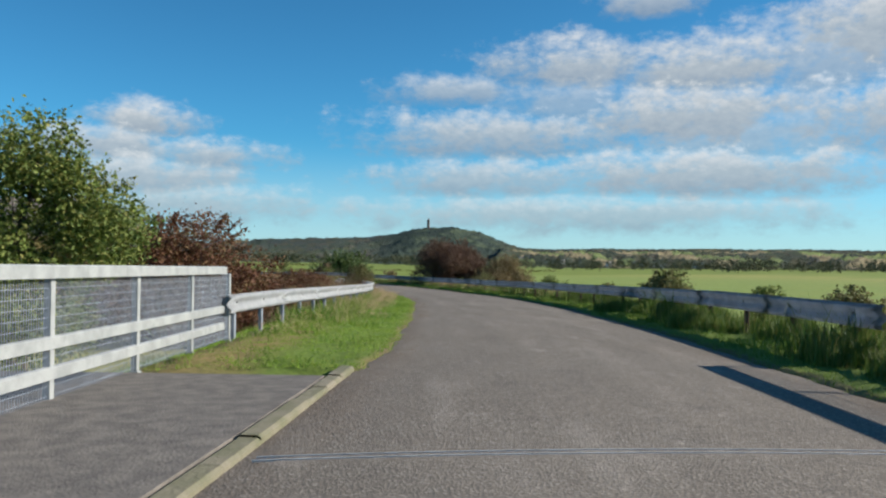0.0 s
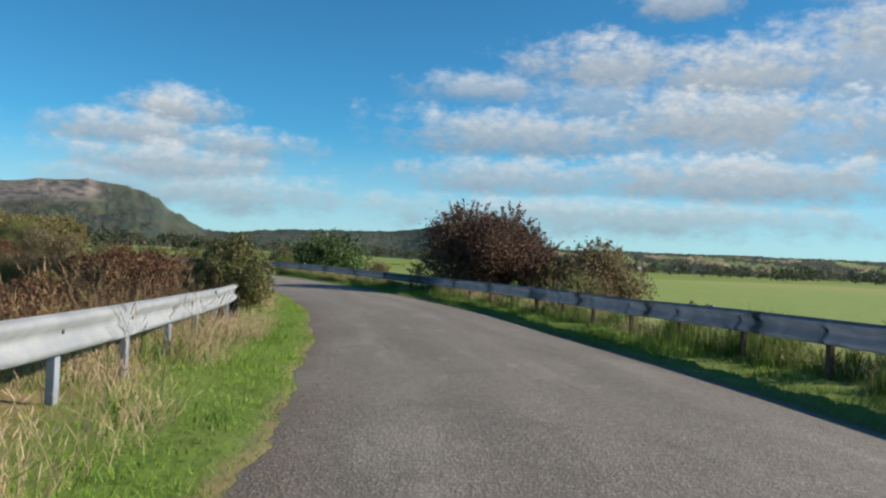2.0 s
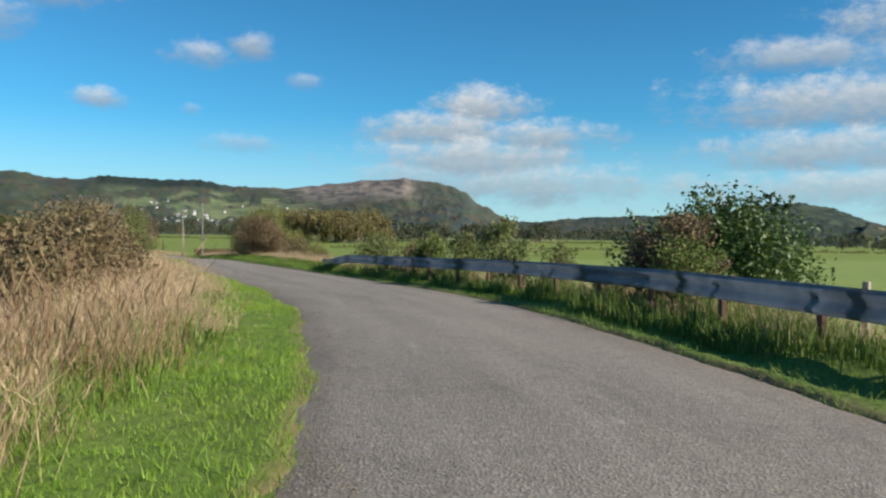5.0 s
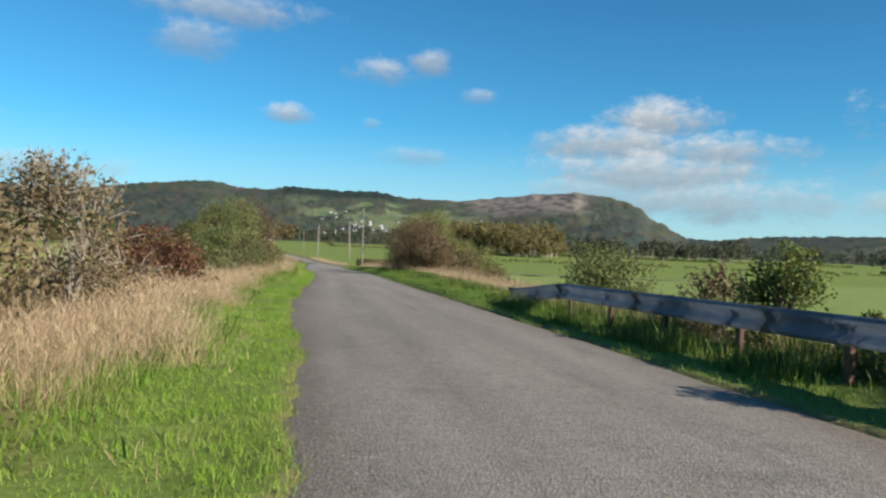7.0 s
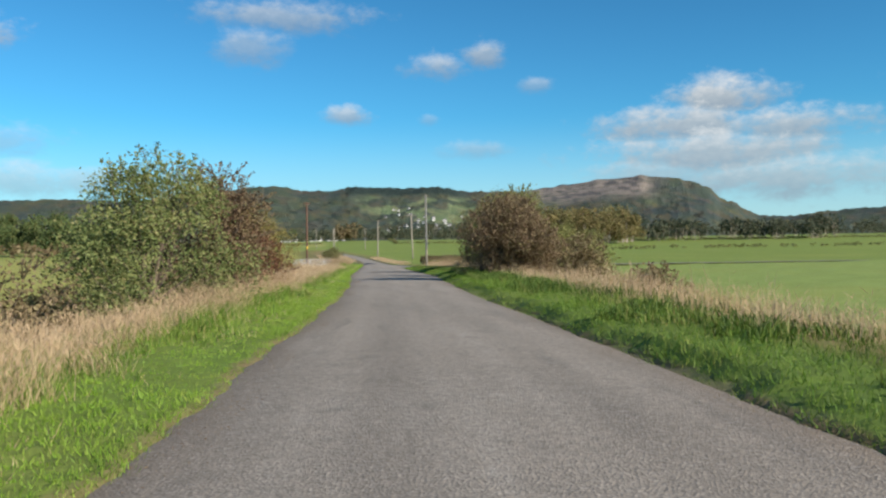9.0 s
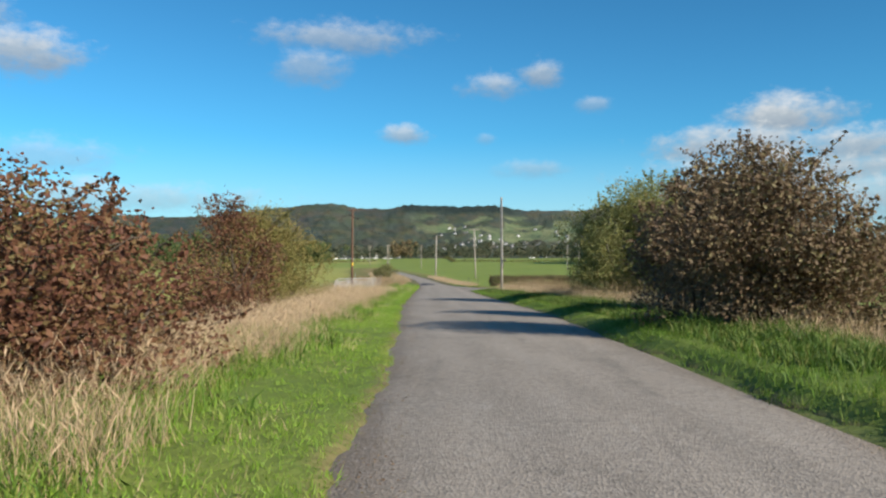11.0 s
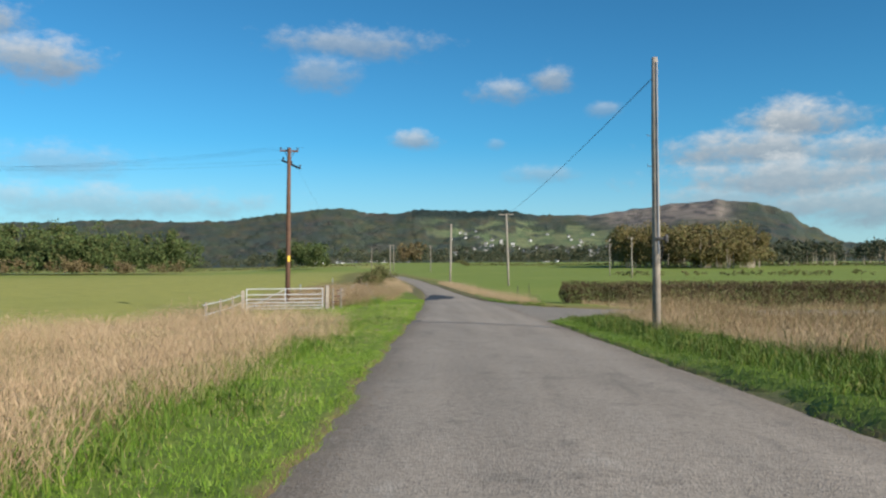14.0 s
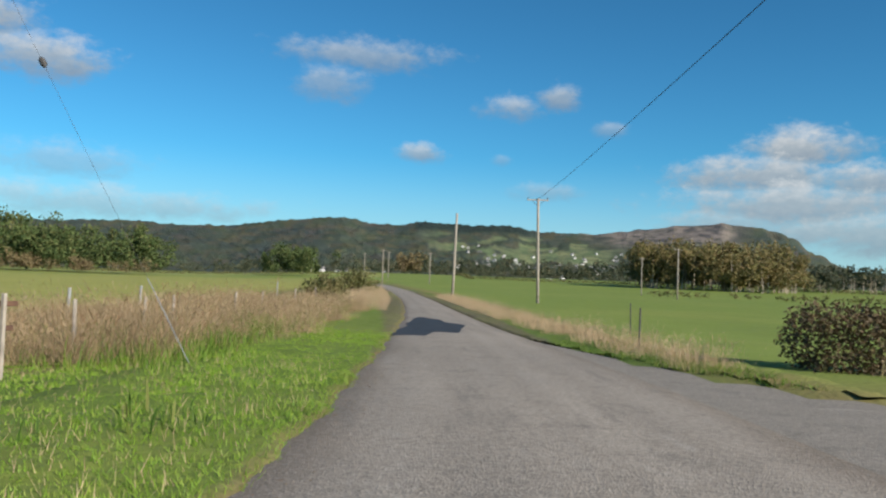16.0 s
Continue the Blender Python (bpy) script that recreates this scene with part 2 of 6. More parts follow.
LEAF_RED = leafy("dark_red_leaves", [(0.065, 0.032, 0.02), (0.123, 0.051, 0.032), (0.174, 0.087, 0.043), (0.145, 0.145, 0.051)])
LEAF_BROWN = leafy("brown_leaves", [(0.091, 0.065, 0.039), (0.156, 0.111, 0.058), (0.202, 0.163, 0.078), (0.286, 0.234, 0.13)])
LEAF_MIXED = leafy("autumn_leaves", [(0.069, 0.081, 0.027), (0.125, 0.138, 0.044), (0.169, 0.156, 0.062), (0.25, 0.2, 0.1)])
LEAF_POPLAR = leafy("poplar_leaves", [(0.09, 0.10, 0.035), (0.15, 0.14, 0.05), (0.22, 0.17, 0.07), (0.28, 0.19, 0.09)], 0.25, 0.7)
LEAF_THORN = leafy("thorn_leaves", [(0.083, 0.05, 0.033), (0.143, 0.094, 0.055), (0.198, 0.143, 0.083), (0.187, 0.176, 0.072)])
LEAF_OLIVE = leafy("olive_leaves", [(0.101, 0.095, 0.03), (0.182, 0.169, 0.047), (0.257, 0.216, 0.074), (0.338, 0.216, 0.095)])
LEAF_WILLOW = leafy("willow_leaves", [(0.071, 0.101, 0.031), (0.129, 0.166, 0.051), (0.201, 0.23, 0.079), (0.302, 0.245, 0.115)])
LEAF_SALLOW = leafy("sallow_leaves", [(0.11, 0.125, 0.045), (0.19, 0.205, 0.068), (0.27, 0.265, 0.095), (0.36, 0.29, 0.13)], 0.45)
LEAF_DARKRED = leafy("dusky_leaves", [(0.06, 0.036, 0.027), (0.10, 0.055, 0.04), (0.145, 0.082, 0.055), (0.13, 0.118, 0.065)], 0.25)
LEAF_HEDGE = leafy("hedge_leaves", [(0.05, 0.04, 0.02), (0.10, 0.07, 0.035), (0.13, 0.09, 0.05), (0.09, 0.11, 0.035)], 0.2)
LEAF_WOOD = leafy("wood_leaves", [(0.035, 0.06, 0.022), (0.065, 0.10, 0.032), (0.10, 0.13, 0.042), (0.16, 0.13, 0.055)], 0.2, 0.8)
# far trees: a little blue distance haze is mixed into the leaf colours
LEAF_FAR = leafy("far_leaves", [(0.034, 0.05, 0.036), (0.052, 0.07, 0.044), (0.085, 0.09, 0.05), (0.15, 0.12, 0.068)], 0.15, 0.8)
GRASS_GREEN = leafy("green_grass", [(0.11, 0.20, 0.018), (0.17, 0.30, 0.03), (0.24, 0.37, 0.045), (0.34, 0.36, 0.09)], 0.35, 0.5)
GRASS_VERGE = leafy("verge_grass", [(0.06, 0.12, 0.014), (0.10, 0.19, 0.022), (0.16, 0.25, 0.035), (0.28, 0.27, 0.08)], 0.35, 0.55)
GRASS_RANK = leafy("rank_grass", [(0.04, 0.08, 0.012), (0.07, 0.13, 0.02), (0.12, 0.17, 0.03), (0.25, 0.21, 0.08)], 0.3, 0.55)
GRASS_TAN = leafy("tan_grass", [(0.17, 0.11, 0.06), (0.33, 0.23, 0.13), (0.46, 0.34, 0.21), (0.28, 0.26, 0.11)], 0.35, 0.6)
GRASS_DRY = leafy("dry_grass", [(0.30, 0.205, 0.12), (0.47, 0.335, 0.205), (0.57, 0.425, 0.275), (0.36, 0.30, 0.13)], 0.35, 0.6)

STALK_OLIVE = leafy("olive_stalks", [(0.12, 0.085, 0.045), (0.20, 0.14, 0.075), (0.26, 0.20, 0.10), (0.17, 0.18, 0.06)], 0.25, 0.7)
STALK_BROWN = leafy("brown_stalks", [(0.13, 0.06, 0.035), (0.18, 0.105, 0.058), (0.25, 0.175, 0.095), (0.18, 0.17, 0.07)], 0.2, 0.7)


# ---------------- mesh helpers ----------------
def mesh_np(name, verts, faces, mat, smooth=False):
    """A mesh from arrays: faces all have the same number of corners."""
    verts, faces = np.asarray(verts, np.float32), np.asarray(faces, np.int32)
    me = bpy.data.meshes.new(name)
    k = faces.shape[1]
    me.vertices.add(len(verts))
    me.vertices.foreach_set("co", verts.ravel())
    me.loops.add(faces.size)
    me.loops.foreach_set("vertex_index", faces.ravel())
    me.polygons.add(len(faces))
    me.polygons.foreach_set("loop_start", np.arange(0, faces.size, k, dtype=np.int32))
    me.polygons.foreach_set("use_smooth", np.full(len(faces), smooth))
    me.update(calc_edges=True)
    me.materials.append(mat)
    return me


def link(name, me, parent=None, m=None):
    ob = new(name, me)
    ob.parent = parent
    if m is not None:
        ob.matrix_basis = m
    return ob


def part(name, bm, mat, parent, label="", m=None):
    """One mesh object under a thing or a part."""
    me = bpy.data.meshes.new(name)
    bm.to_mesh(me)
    bm.free()
    me.materials.append(mat)
    ob = link(name, me, parent, m)
    return tagged(ob, label=label)


def base(name, m, label, category, group=""):
    ob = new(name)
    ob.matrix_basis = m
    return tagged(ob, label, category, group)


def box(bm, x0, x1, y0, y1, z0, z1, bevel=0.0):
    vs = [bm.verts.new((x, y, z)) for z in (z0, z1) for x, y in ((x0, y0), (x1, y0), (x1, y1), (x0, y1))]
    fs = [bm.faces.new([vs[i] for i in f]) for f in ((3, 2, 1, 0), (4, 5, 6, 7), (0, 1, 5, 4), (1, 2, 6, 5), (2, 3, 7, 6), (3, 0, 4, 7))]
    if bevel:
        bmesh.ops.bevel(bm, geom=list({e for f in fs for e in f.edges}), offset=bevel, segments=1, affect="EDGES")
    return bm


def tube(bm, pts, radii, sides=8, cap=True):
    """A tapered tube through points."""
    pts = [Vector(p) for p in pts]
    rings = []
    for i, p in enumerate(pts):
        t = (pts[min(i + 1, len(pts) - 1)] - pts[max(i - 1, 0)]).normalized()
        u = t.cross(Vector((0.31, 0.95, 0.05))).normalized()
        w = t.cross(u)
        rings.append([bm.verts.new(p + (u * math.cos(a) + w * math.sin(a)) * radii[i]) for a in (2 * math.pi * k / sides for k in range(sides))])
    for a, b in zip(rings, rings[1:]):
        for k in range(sides):
            bm.faces.new((a[k], a[(k + 1) % sides], b[(k + 1) % sides], b[k]))
    if cap:
        bm.faces.new(rings[0][::-1])
        bm.faces.new(rings[-1])
    return bm


def sweep(points, profile, closed=False):
    """Points along a line in plan (x, y, z) and a profile of (out to the right, up): a swept bmesh."""
    bm = bmesh.new()
    rings = []
    for i, p in enumerate(points):
        t = Vector(points[min(i + 1, len(points) - 1)]) - Vector(points[max(i - 1, 0)])
        r = Vector((t.y, -t.x, 0)).normalized()
        rings.append([bm.verts.new(Vector(p) + r * o + Vector((0, 0, u))) for o, u in profile])
    n = len(profile)
    for a, b in zip(rings, rings[1:]):
        for k in range(n if closed else n - 1):
            bm.faces.new((a[k], b[k], b[(k + 1) % n], a[(k + 1) % n]))
    return bm


# ---------------- the road's line ----------------
LEFT = [(-58.26, -54.85), (-39.61, -36.62), (-21.13, -18.42), (-1.26, 1.01), (4.54, 6.53), (10.52, 12.26), (16.42, 18.47), (21.5, 24.13), (26.27, 29.5),
        (30.95, 35.74), (35.55, 42.56), (39.62, 49.73), (42.94, 57.07), (45.6, 64.07), (47.64, 71.24), (49.13, 78.66), (49.81, 86.28), (49.91, 94.33), (49.56, 102.32),
        (49.66, 110.32), (49.93, 118.32), (50.14, 126.32), (50.12, 134.32), (49.91, 142.32), (49.62, 150.32), (49.41, 158.32), (49.28, 166.32), (49.21, 174.32), (49.11, 182.32),
        (49.09, 190.29), (49.14, 198.3), (49.17, 206.4), (49.22, 214.57), (48.86, 233.87), (47.77, 254.7), (45.94, 279.41), (43.22, 308.79), (40.01, 338.38), (35.2, 378.11),
        (31.58, 422.54)]
RIGHT = [(-53.79, -59.36), (-35.28, -41.22), (-16.74, -22.9), (3.27, -3.01), (8.96, 2.59), (14.42, 8.05), (19.59, 13.38), (25.36, 19.49), (31.06, 26.26),
         (35.9, 32.89), (40.08, 39.46), (43.98, 46.16), (47.35, 53.36), (49.89, 61.49), (51.79, 69.84), (53.49, 78.1), (54.64, 86.38), (54.78, 94.33), (54.63, 102.33),
         (54.46, 110.33), (54.28, 118.32), (54.08, 126.32), (54.17, 134.32), (54.37, 142.33), (54.66, 150.33), (54.68, 158.32), (54.63, 166.32), (54.51, 174.32), (54.48, 182.33),
         (54.45, 190.35), (54.3, 198.34), (54.02, 206.24), (53.61, 214.06), (52.18, 230.72), (50.83, 249.82), (49.1, 274.98), (46.42, 305.36), (43.21, 335.42), (38.4, 375.1),
         (34.78, 420.38)]
ROAD_Z = [(-82, 0.35), (0, 0), (19, -0.094), (37, -0.37), (55, -0.564), (70, -0.6), (87, -0.427), (96, -0.41), (109, -0.587), (123, -0.698), (146, -0.878), (160, -1.113), (177, -1.53), (193, -1.89), (209, -2.234), (217, -2.341), (250, -2.578), (300, -2.7), (560, -2.2)]


def spline(points, per=8):
    """Catmull-Rom through points, as an array."""
    p = np.array(points, float)
    p = np.vstack([2 * p[0] - p[1], p, 2 * p[-1] - p[-2]])
    u = np.linspace(0, 1, per, endpoint=False)[:, None]
    out = [0.5 * (2 * b + (c - a) * u + (2 * a - 5 * b + 4 * c - d) * u**2 + (3 * b - a - 3 * c + d) * u**3) for a, b, c, d in zip(p, p[1:], p[2:], p[3:])]
    return np.vstack(out + [p[-2:-1]])


EDGE_L, EDGE_R = spline(LEFT), spline(RIGHT)
MID = (EDGE_L + EDGE_R) / 2
SEG = np.diff(MID, axis=0)
LEN = np.hypot(*SEG.T)
# distance along the road, counted from the bridge's end
CUM = np.concatenate([[0], np.cumsum(LEN)])
CUM = CUM - np.interp(0.0, MID[:, 0] + MID[:, 1], CUM)
HALF = np.hypot(*(EDGE_R - EDGE_L).T) / 2
MID_Z = np.interp(CUM, *zip(*ROAD_Z))


def road_frame(xy):
    """For plan points: distance along the road, offset from its middle (right positive), half width and height there."""
    xy = np.atleast_2d(np.asarray(xy, float))
    s, o, h, z = (np.empty(len(xy)) for _ in range(4))
    for i in range(0, len(xy), 4000):
        q = xy[i:i + 4000, None, :]
        u = np.clip(((q - MID[:-1]) * SEG).sum(2) / LEN**2, 0, 1)
        e = q - (MID[:-1] + u[..., None] * SEG)
        dist = np.hypot(e[..., 0], e[..., 1])
        k = dist.argmin(1)
        r = np.arange(len(k))
        uu = u[r, k]
        side = np.sign(e[r, k, 0] * SEG[k, 1] - e[r, k, 1] * SEG[k, 0])
        sl = slice(i, i + len(k))
        s[sl], o[sl] = CUM[k] + uu * LEN[k], side * dist[r, k]
        h[sl] = HALF[k] * (1 - uu) + HALF[k + 1] * uu
        z[sl] = MID_Z[k] * (1 - uu) + MID_Z[k + 1] * uu
    return s, o, h, z


def sstep(v, a, b):
    t = np.clip((v - a) / (b - a), 0, 1)
    return t * t * (3 - 2 * t)


def along(s, offset=0.0, side=1):
    """Plan point at distance s along the road, offset metres outside its right (1) or left (-1) edge."""
    e = EDGE_R if side > 0 else EDGE_L
    p = np.array([np.interp(s, CUM, e[:, 0]), np.interp(s, CUM, e[:, 1])])
    q = np.array([np.interp(s + 0.5, CUM, e[:, 0]), np.interp(s + 0.5, CUM, e[:, 1])])
    t = (q - p) / np.hypot(*(q - p))
    return p + side * offset * np.array([t[1], -t[0]])


def side_near(x):
    x = np.maximum(x, 54.1)
    return 199.0 + 3.6 * (1 - np.exp(-(x - 54.1) / 2.6)) + 0.12 * (x - 54.1)


def side_far(x):
    y = np.maximum(x, 54.1)
    return 208.0 + 9.5 * np.exp(-(y - 54.1) / 2.4) + 0.08 * (y - 54.1) + 4.0 * np.maximum(54.1 - x, 0)


def terrain(xy):
    """Height of the ground, without the road's surface."""
    xy = np.atleast_2d(np.asarray(xy, float))
    s, o, h, z = road_frame(xy)
    out = np.abs(o) - h
    r = np.hypot(xy[:, 0] - 50, xy[:, 1] - 150)
    azim = np.degrees(np.arctan2(-(xy[:, 0] - 50), xy[:, 1] - 150))
    rise = 5.5 * sstep(r, 180, 650) * sstep(azim, -62, -35) * (1 - sstep(azim, 4, 18))
    field = -2.75 + rise
    bank = sstep(out, 2.6, 9.0)
    bank = np.where(xy[:, 1] > 195, sstep(out, 3.5, 12.0), bank)
    near = z + 0.05 * sstep(out, 0.1, 1.2) - 0.06 * (1 - sstep(out, -0.3, 0.02))
    near = near + 0.15 * sstep(out, 0.05, 0.55) * (o > 0) * sstep(s, 122, 130) * (1 - sstep(s, 196, 206))
    foot = (1 - sstep(s, 10.9, 11.7)) * (o < 0) * (1 - sstep(out, 4.9, 5.6))
    near = near - 0.12 * foot
    side = (xy[:, 0] > 51.6) & (xy[:, 0] < 125) & (xy[:, 1] > 196) & (xy[:, 1] < 228)
    inside = side & (xy[:, 1] > side_near(xy[:, 0]) + 0.1) & (xy[:, 1] < side_far(xy[:, 0]) - 0.1)
    g = near * (1 - bank) + field * bank
    g = np.where(inside, z - 0.07 - 0.004 * np.maximum(out, 0), g)
    return g


def ground_z(x, y):
    return float(terrain([(x, y)])[0])

# ---------------- ground ----------------
def axis_steps(lo, hi, fine, far):
    """Grid lines: even steps from lo to hi, then growing out to far on both sides."""
    mid = list(np.arange(lo, hi + 0.01, fine))
    a, step = hi, fine
    right = []
    while a < far:
        step *= 1.22
        a += step
        right.append(a)
    a, step = lo, fine
    left = []
    while a > -far:
        step *= 1.22
        a -= step
        left.append(a)
    return np.array(left[::-1] + mid + right)


def dry_band(s, o):
    """Where the strip of long dry grass begins and ends, in metres from the road's edge."""
    left = o < 0
    inner = np.where(left, np.interp(s, [100, 205, 209, 227, 231, 237, 255, 300], [1.7, 1.9, 5.5, 5.2, 3.4, 2.3, 1.2, 0.9]), np.interp(s, [200, 236, 250], [1.8, 1.5, 0.9]))
    outer = np.where(left, np.interp(s, [70, 95, 140, 155, 195, 210, 227, 232, 290], [5.5, 9.0, 9.0, 5.5, 5.5, 8.0, 8.0, 9.5, 6.0]), np.interp(s, [200, 230, 240], [5.5, 5.5, 2.4]))
    return inner, outer


def zone_colours(xy):
    """Base colour of the turf: mown verge, dry strip, and fields of different greens."""
    s, o, h, z = road_frame(xy)
    out = np.abs(o) - h
    rng = np.random.default_rng(5)
    seeds = rng.uniform(-700, 700, (90, 2)) * [1.0, 1.0] + [60, 250]
    tint = rng.uniform(0, 1, 90)
    k = np.argmin(((xy[:, None, :] - seeds) ** 2).sum(2), axis=1)
    f = tint[k][:, None]
    lush, pale = np.array([0.17, 0.24, 0.045]), np.array([0.32, 0.31, 0.10])
    c = lush * (1 - f) + pale * f
    near = 1 - sstep(np.hypot(xy[:, 0] - 55, xy[:, 1] - 170), 150, 320)[:, None]
    west = (1 - sstep(xy[:, 0], 30, 60))[:, None]
    c = c * (1 - near) + (np.array([0.33, 0.32, 0.085]) * west + np.array([0.215, 0.285, 0.075]) * (1 - west)) * near
    inner, outer = dry_band(s, o)
    rough = (1 - sstep(out, outer + 2.5, outer + 6.5))[:, None]
    c = c * (1 - rough) + np.array([0.17, 0.15, 0.055]) * rough
    dry = (sstep(out, inner - 0.5, inner + 0.5) * (1 - sstep(out, outer - 1.0, outer + 1.0)))[:, None]
    c = c * (1 - dry) + np.array([0.24, 0.17, 0.08]) * dry
    mown = (1 - sstep(out, inner - 0.5, inner + 0.3))[:, None]
    c = c * (1 - mown) + np.array([0.105, 0.165, 0.028]) * mown
    late = (sstep(s, 226, 234) * sstep(o, 0, 1) * sstep(out, 2.0, 3.0))[:, None]
    c = c * (1 - late) + np.array([0.17, 0.23, 0.045]) * late
    dirt = (1 - sstep(out, 0.02, 0.16 + 0.08 * np.sin(s * 1.9) * np.sin(s * 0.7)))[:, None]
    return c * (1 - dirt) + np.array([0.13, 0.11, 0.07]) * dirt


def paint(me, colours):
    at = me.color_attributes.new("zone", "FLOAT_COLOR", "POINT")
    at.data.foreach_set("color", np.hstack([colours, np.ones((len(colours), 1))]).astype(np.float32).ravel())


def measure_lane(me, run, offset):
    """Distance along the lane and across it, for streaks that follow the traffic."""
    at = me.attributes.new("lane", "FLOAT_VECTOR", "POINT")
    at.data.foreach_set("vector", np.column_stack([run, offset, np.zeros(len(run))]).astype(np.float32).ravel())


def grid_faces(nx, ny):
    i = np.arange((nx - 1) * (ny - 1))
    a = (i // (nx - 1)) * nx + i % (nx - 1)
    return np.stack([a, a + 1, a + nx + 1, a + nx], 1)


gx, gy = axis_steps(-20, 100, 0.8, 4600), axis_steps(-30, 300, 0.8, 4600)
XX, YY = np.meshgrid(gx, gy)
GXY = np.stack([XX.ravel(), YY.ravel()], 1)
GZ = terrain(GXY)
_, go, gh, _ = road_frame(GXY)
gout = np.abs(go) - gh
GZ += 0.06 * np.sin(GXY[:, 0] * 0.9 + 1.3 * np.sin(GXY[:, 1] * 0.6)) * np.sin(GXY[:, 1] * 0.8) * sstep(gout, 1.5, 5)
ground_me = mesh_np("ground", np.column_stack([GXY, GZ]), grid_faces(len(gx), len(gy)), TURF, True)
paint(ground_me, zone_colours(GXY))
tagged(link("ground", ground_me), "flat green farmland with grassy verges and dry strips", "ground", kind="structure")



def grid_z(xy):
    """Height of the built ground under plan points, by the corners of its grid."""
    g = GZ.reshape(len(gy), len(gx))
    i = np.clip(np.searchsorted(gx, xy[:, 0]) - 1, 0, len(gx) - 2)
    j = np.clip(np.searchsorted(gy, xy[:, 1]) - 1, 0, len(gy) - 2)
    u, v = (xy[:, 0] - gx[i]) / (gx[i + 1] - gx[i]), (xy[:, 1] - gy[j]) / (gy[j + 1] - gy[j])
    return g[j, i] * (1 - u) * (1 - v) + g[j, i + 1] * u * (1 - v) + g[j + 1, i] * (1 - u) * v + g[j + 1, i + 1] * u * v


# ---------------- road ----------------
rs = np.arange(-70, 400, 0.6)
rl = np.stack([np.interp(rs, CUM, EDGE_L[:, 0]), np.interp(rs, CUM, EDGE_L[:, 1])], 1)
rr = np.stack([np.interp(rs, CUM, EDGE_R[:, 0]), np.interp(rs, CUM, EDGE_R[:, 1])], 1)
rz = np.interp(rs, CUM, MID_Z)
AC = 33
verts = []
for j in range(AC):
    f = j / (AC - 1)
    w = np.stack([rl[:, 0] * (1 - f) + rr[:, 0] * f, rl[:, 1] * (1 - f) + rr[:, 1] * f], 1)
    crown = 0.05 * (1 - (2 * f - 1) ** 2)
    # the surfacing runs on a little under the turf
    if j in (0, AC - 1):
        out_dir = (rl - rr if j == 0 else rr - rl) / np.hypot(*(rr - rl).T)[:, None]
        keep_edge = (rs > 205) & (rs < 240) & (j > 0)
        w = w + out_dir * np.where(keep_edge, 0.0, 0.22)[:, None]
        crown = np.where(keep_edge, -0.01, -0.05)
    verts.append(np.column_stack([w, rz + 0.02 + crown]))
road_v = np.stack(verts, 1).reshape(-1, 3)
road_me = mesh_np("road", road_v, grid_faces(AC, len(rs))[:, ::-1], ASPHALT, True)
# wheel tracks worn pale, darker between them, soil washed on to the edges, darkest by the bridge and paler along the
# lane
ff, ss = np.meshgrid(np.linspace(0, 1, AC), rs)
track = sum(np.exp(-(((ff - p - 0.012 * np.sin(ss * 0.21)) / 0.055) ** 2)) for p in (0.22, 0.46, 0.60, 0.82))
rim = 1 - sstep(np.minimum(ff, 1 - ff), 0.0, 0.12 + 0.05 * np.sin(ss * 0.9) * np.sin(ss * 0.37))
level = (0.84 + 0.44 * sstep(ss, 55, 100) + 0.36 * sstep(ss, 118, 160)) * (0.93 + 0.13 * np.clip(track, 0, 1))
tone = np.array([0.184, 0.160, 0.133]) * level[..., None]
blot = np.sin(ss * 0.53 + 3 * np.sin(ff * 5 + ss * 0.11)) * np.sin(ff * 9 + ss * 0.23)
tone = tone * (1 + 0.10 * blot[..., None])
tone = tone * (1 - 0.7 * rim[..., None]) + np.array([0.155, 0.118, 0.085]) * 0.7 * rim[..., None]
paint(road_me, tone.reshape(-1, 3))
measure_lane(road_me, ss.ravel(), (ff * 5.0).ravel())
road = tagged(link("road", road_me),
              "worn grey tarmac country lane with ragged edges", "road", kind="structure")

sx = np.concatenate([np.linspace(51.7, 62, 50), np.linspace(62.5, 120, 40)])
sf = np.linspace(0, 1, 9)
sv = []
for f in sf:
    y = side_near(sx) * (1 - f) + side_far(sx) * f
    _, o, h, z = road_frame(np.stack([np.minimum(sx, 54.0), y], 1))
    zz = z + 0.0 - 0.004 * np.maximum(sx - 54, 0)
    sv.append(np.column_stack([sx, y, zz]))
side_v = np.stack(sv, 1).reshape(-1, 3)
side_me = mesh_np("side_road", side_v, grid_faces(9, len(sx))[:, ::-1], ASPHALT, True)
paint(side_me, np.tile([0.235, 0.21, 0.178], (len(side_v), 1)))
measure_lane(side_me, side_v[:, 0], side_v[:, 1])
tagged(link("side_road", side_me),
       "grey tarmac mouth of a side lane", "road", kind="structure")

# ---------------- verges ----------------
def hummock(x, y):
    """Uneven turf: tufts and hollows between a hand and a metre across, about -1 to 1."""
    return (0.34 * np.sin(2.1 * x + 1.3 * np.sin(1.7 * y)) * np.sin(2.4 * y + 0.9 * np.sin(1.3 * x))
            + 0.36 * np.sin(5.7 * x + 2.3 * y + 1.6 * np.sin(3.1 * y)) * np.sin(4.9 * y - 2.0 * x + 1.4 * np.sin(3.7 * x))
            + 0.30 * np.sin(11.3 * x - 6.1 * y + 1.2 * np.sin(7.0 * y)) * np.sin(12.7 * y + 4.4 * x))


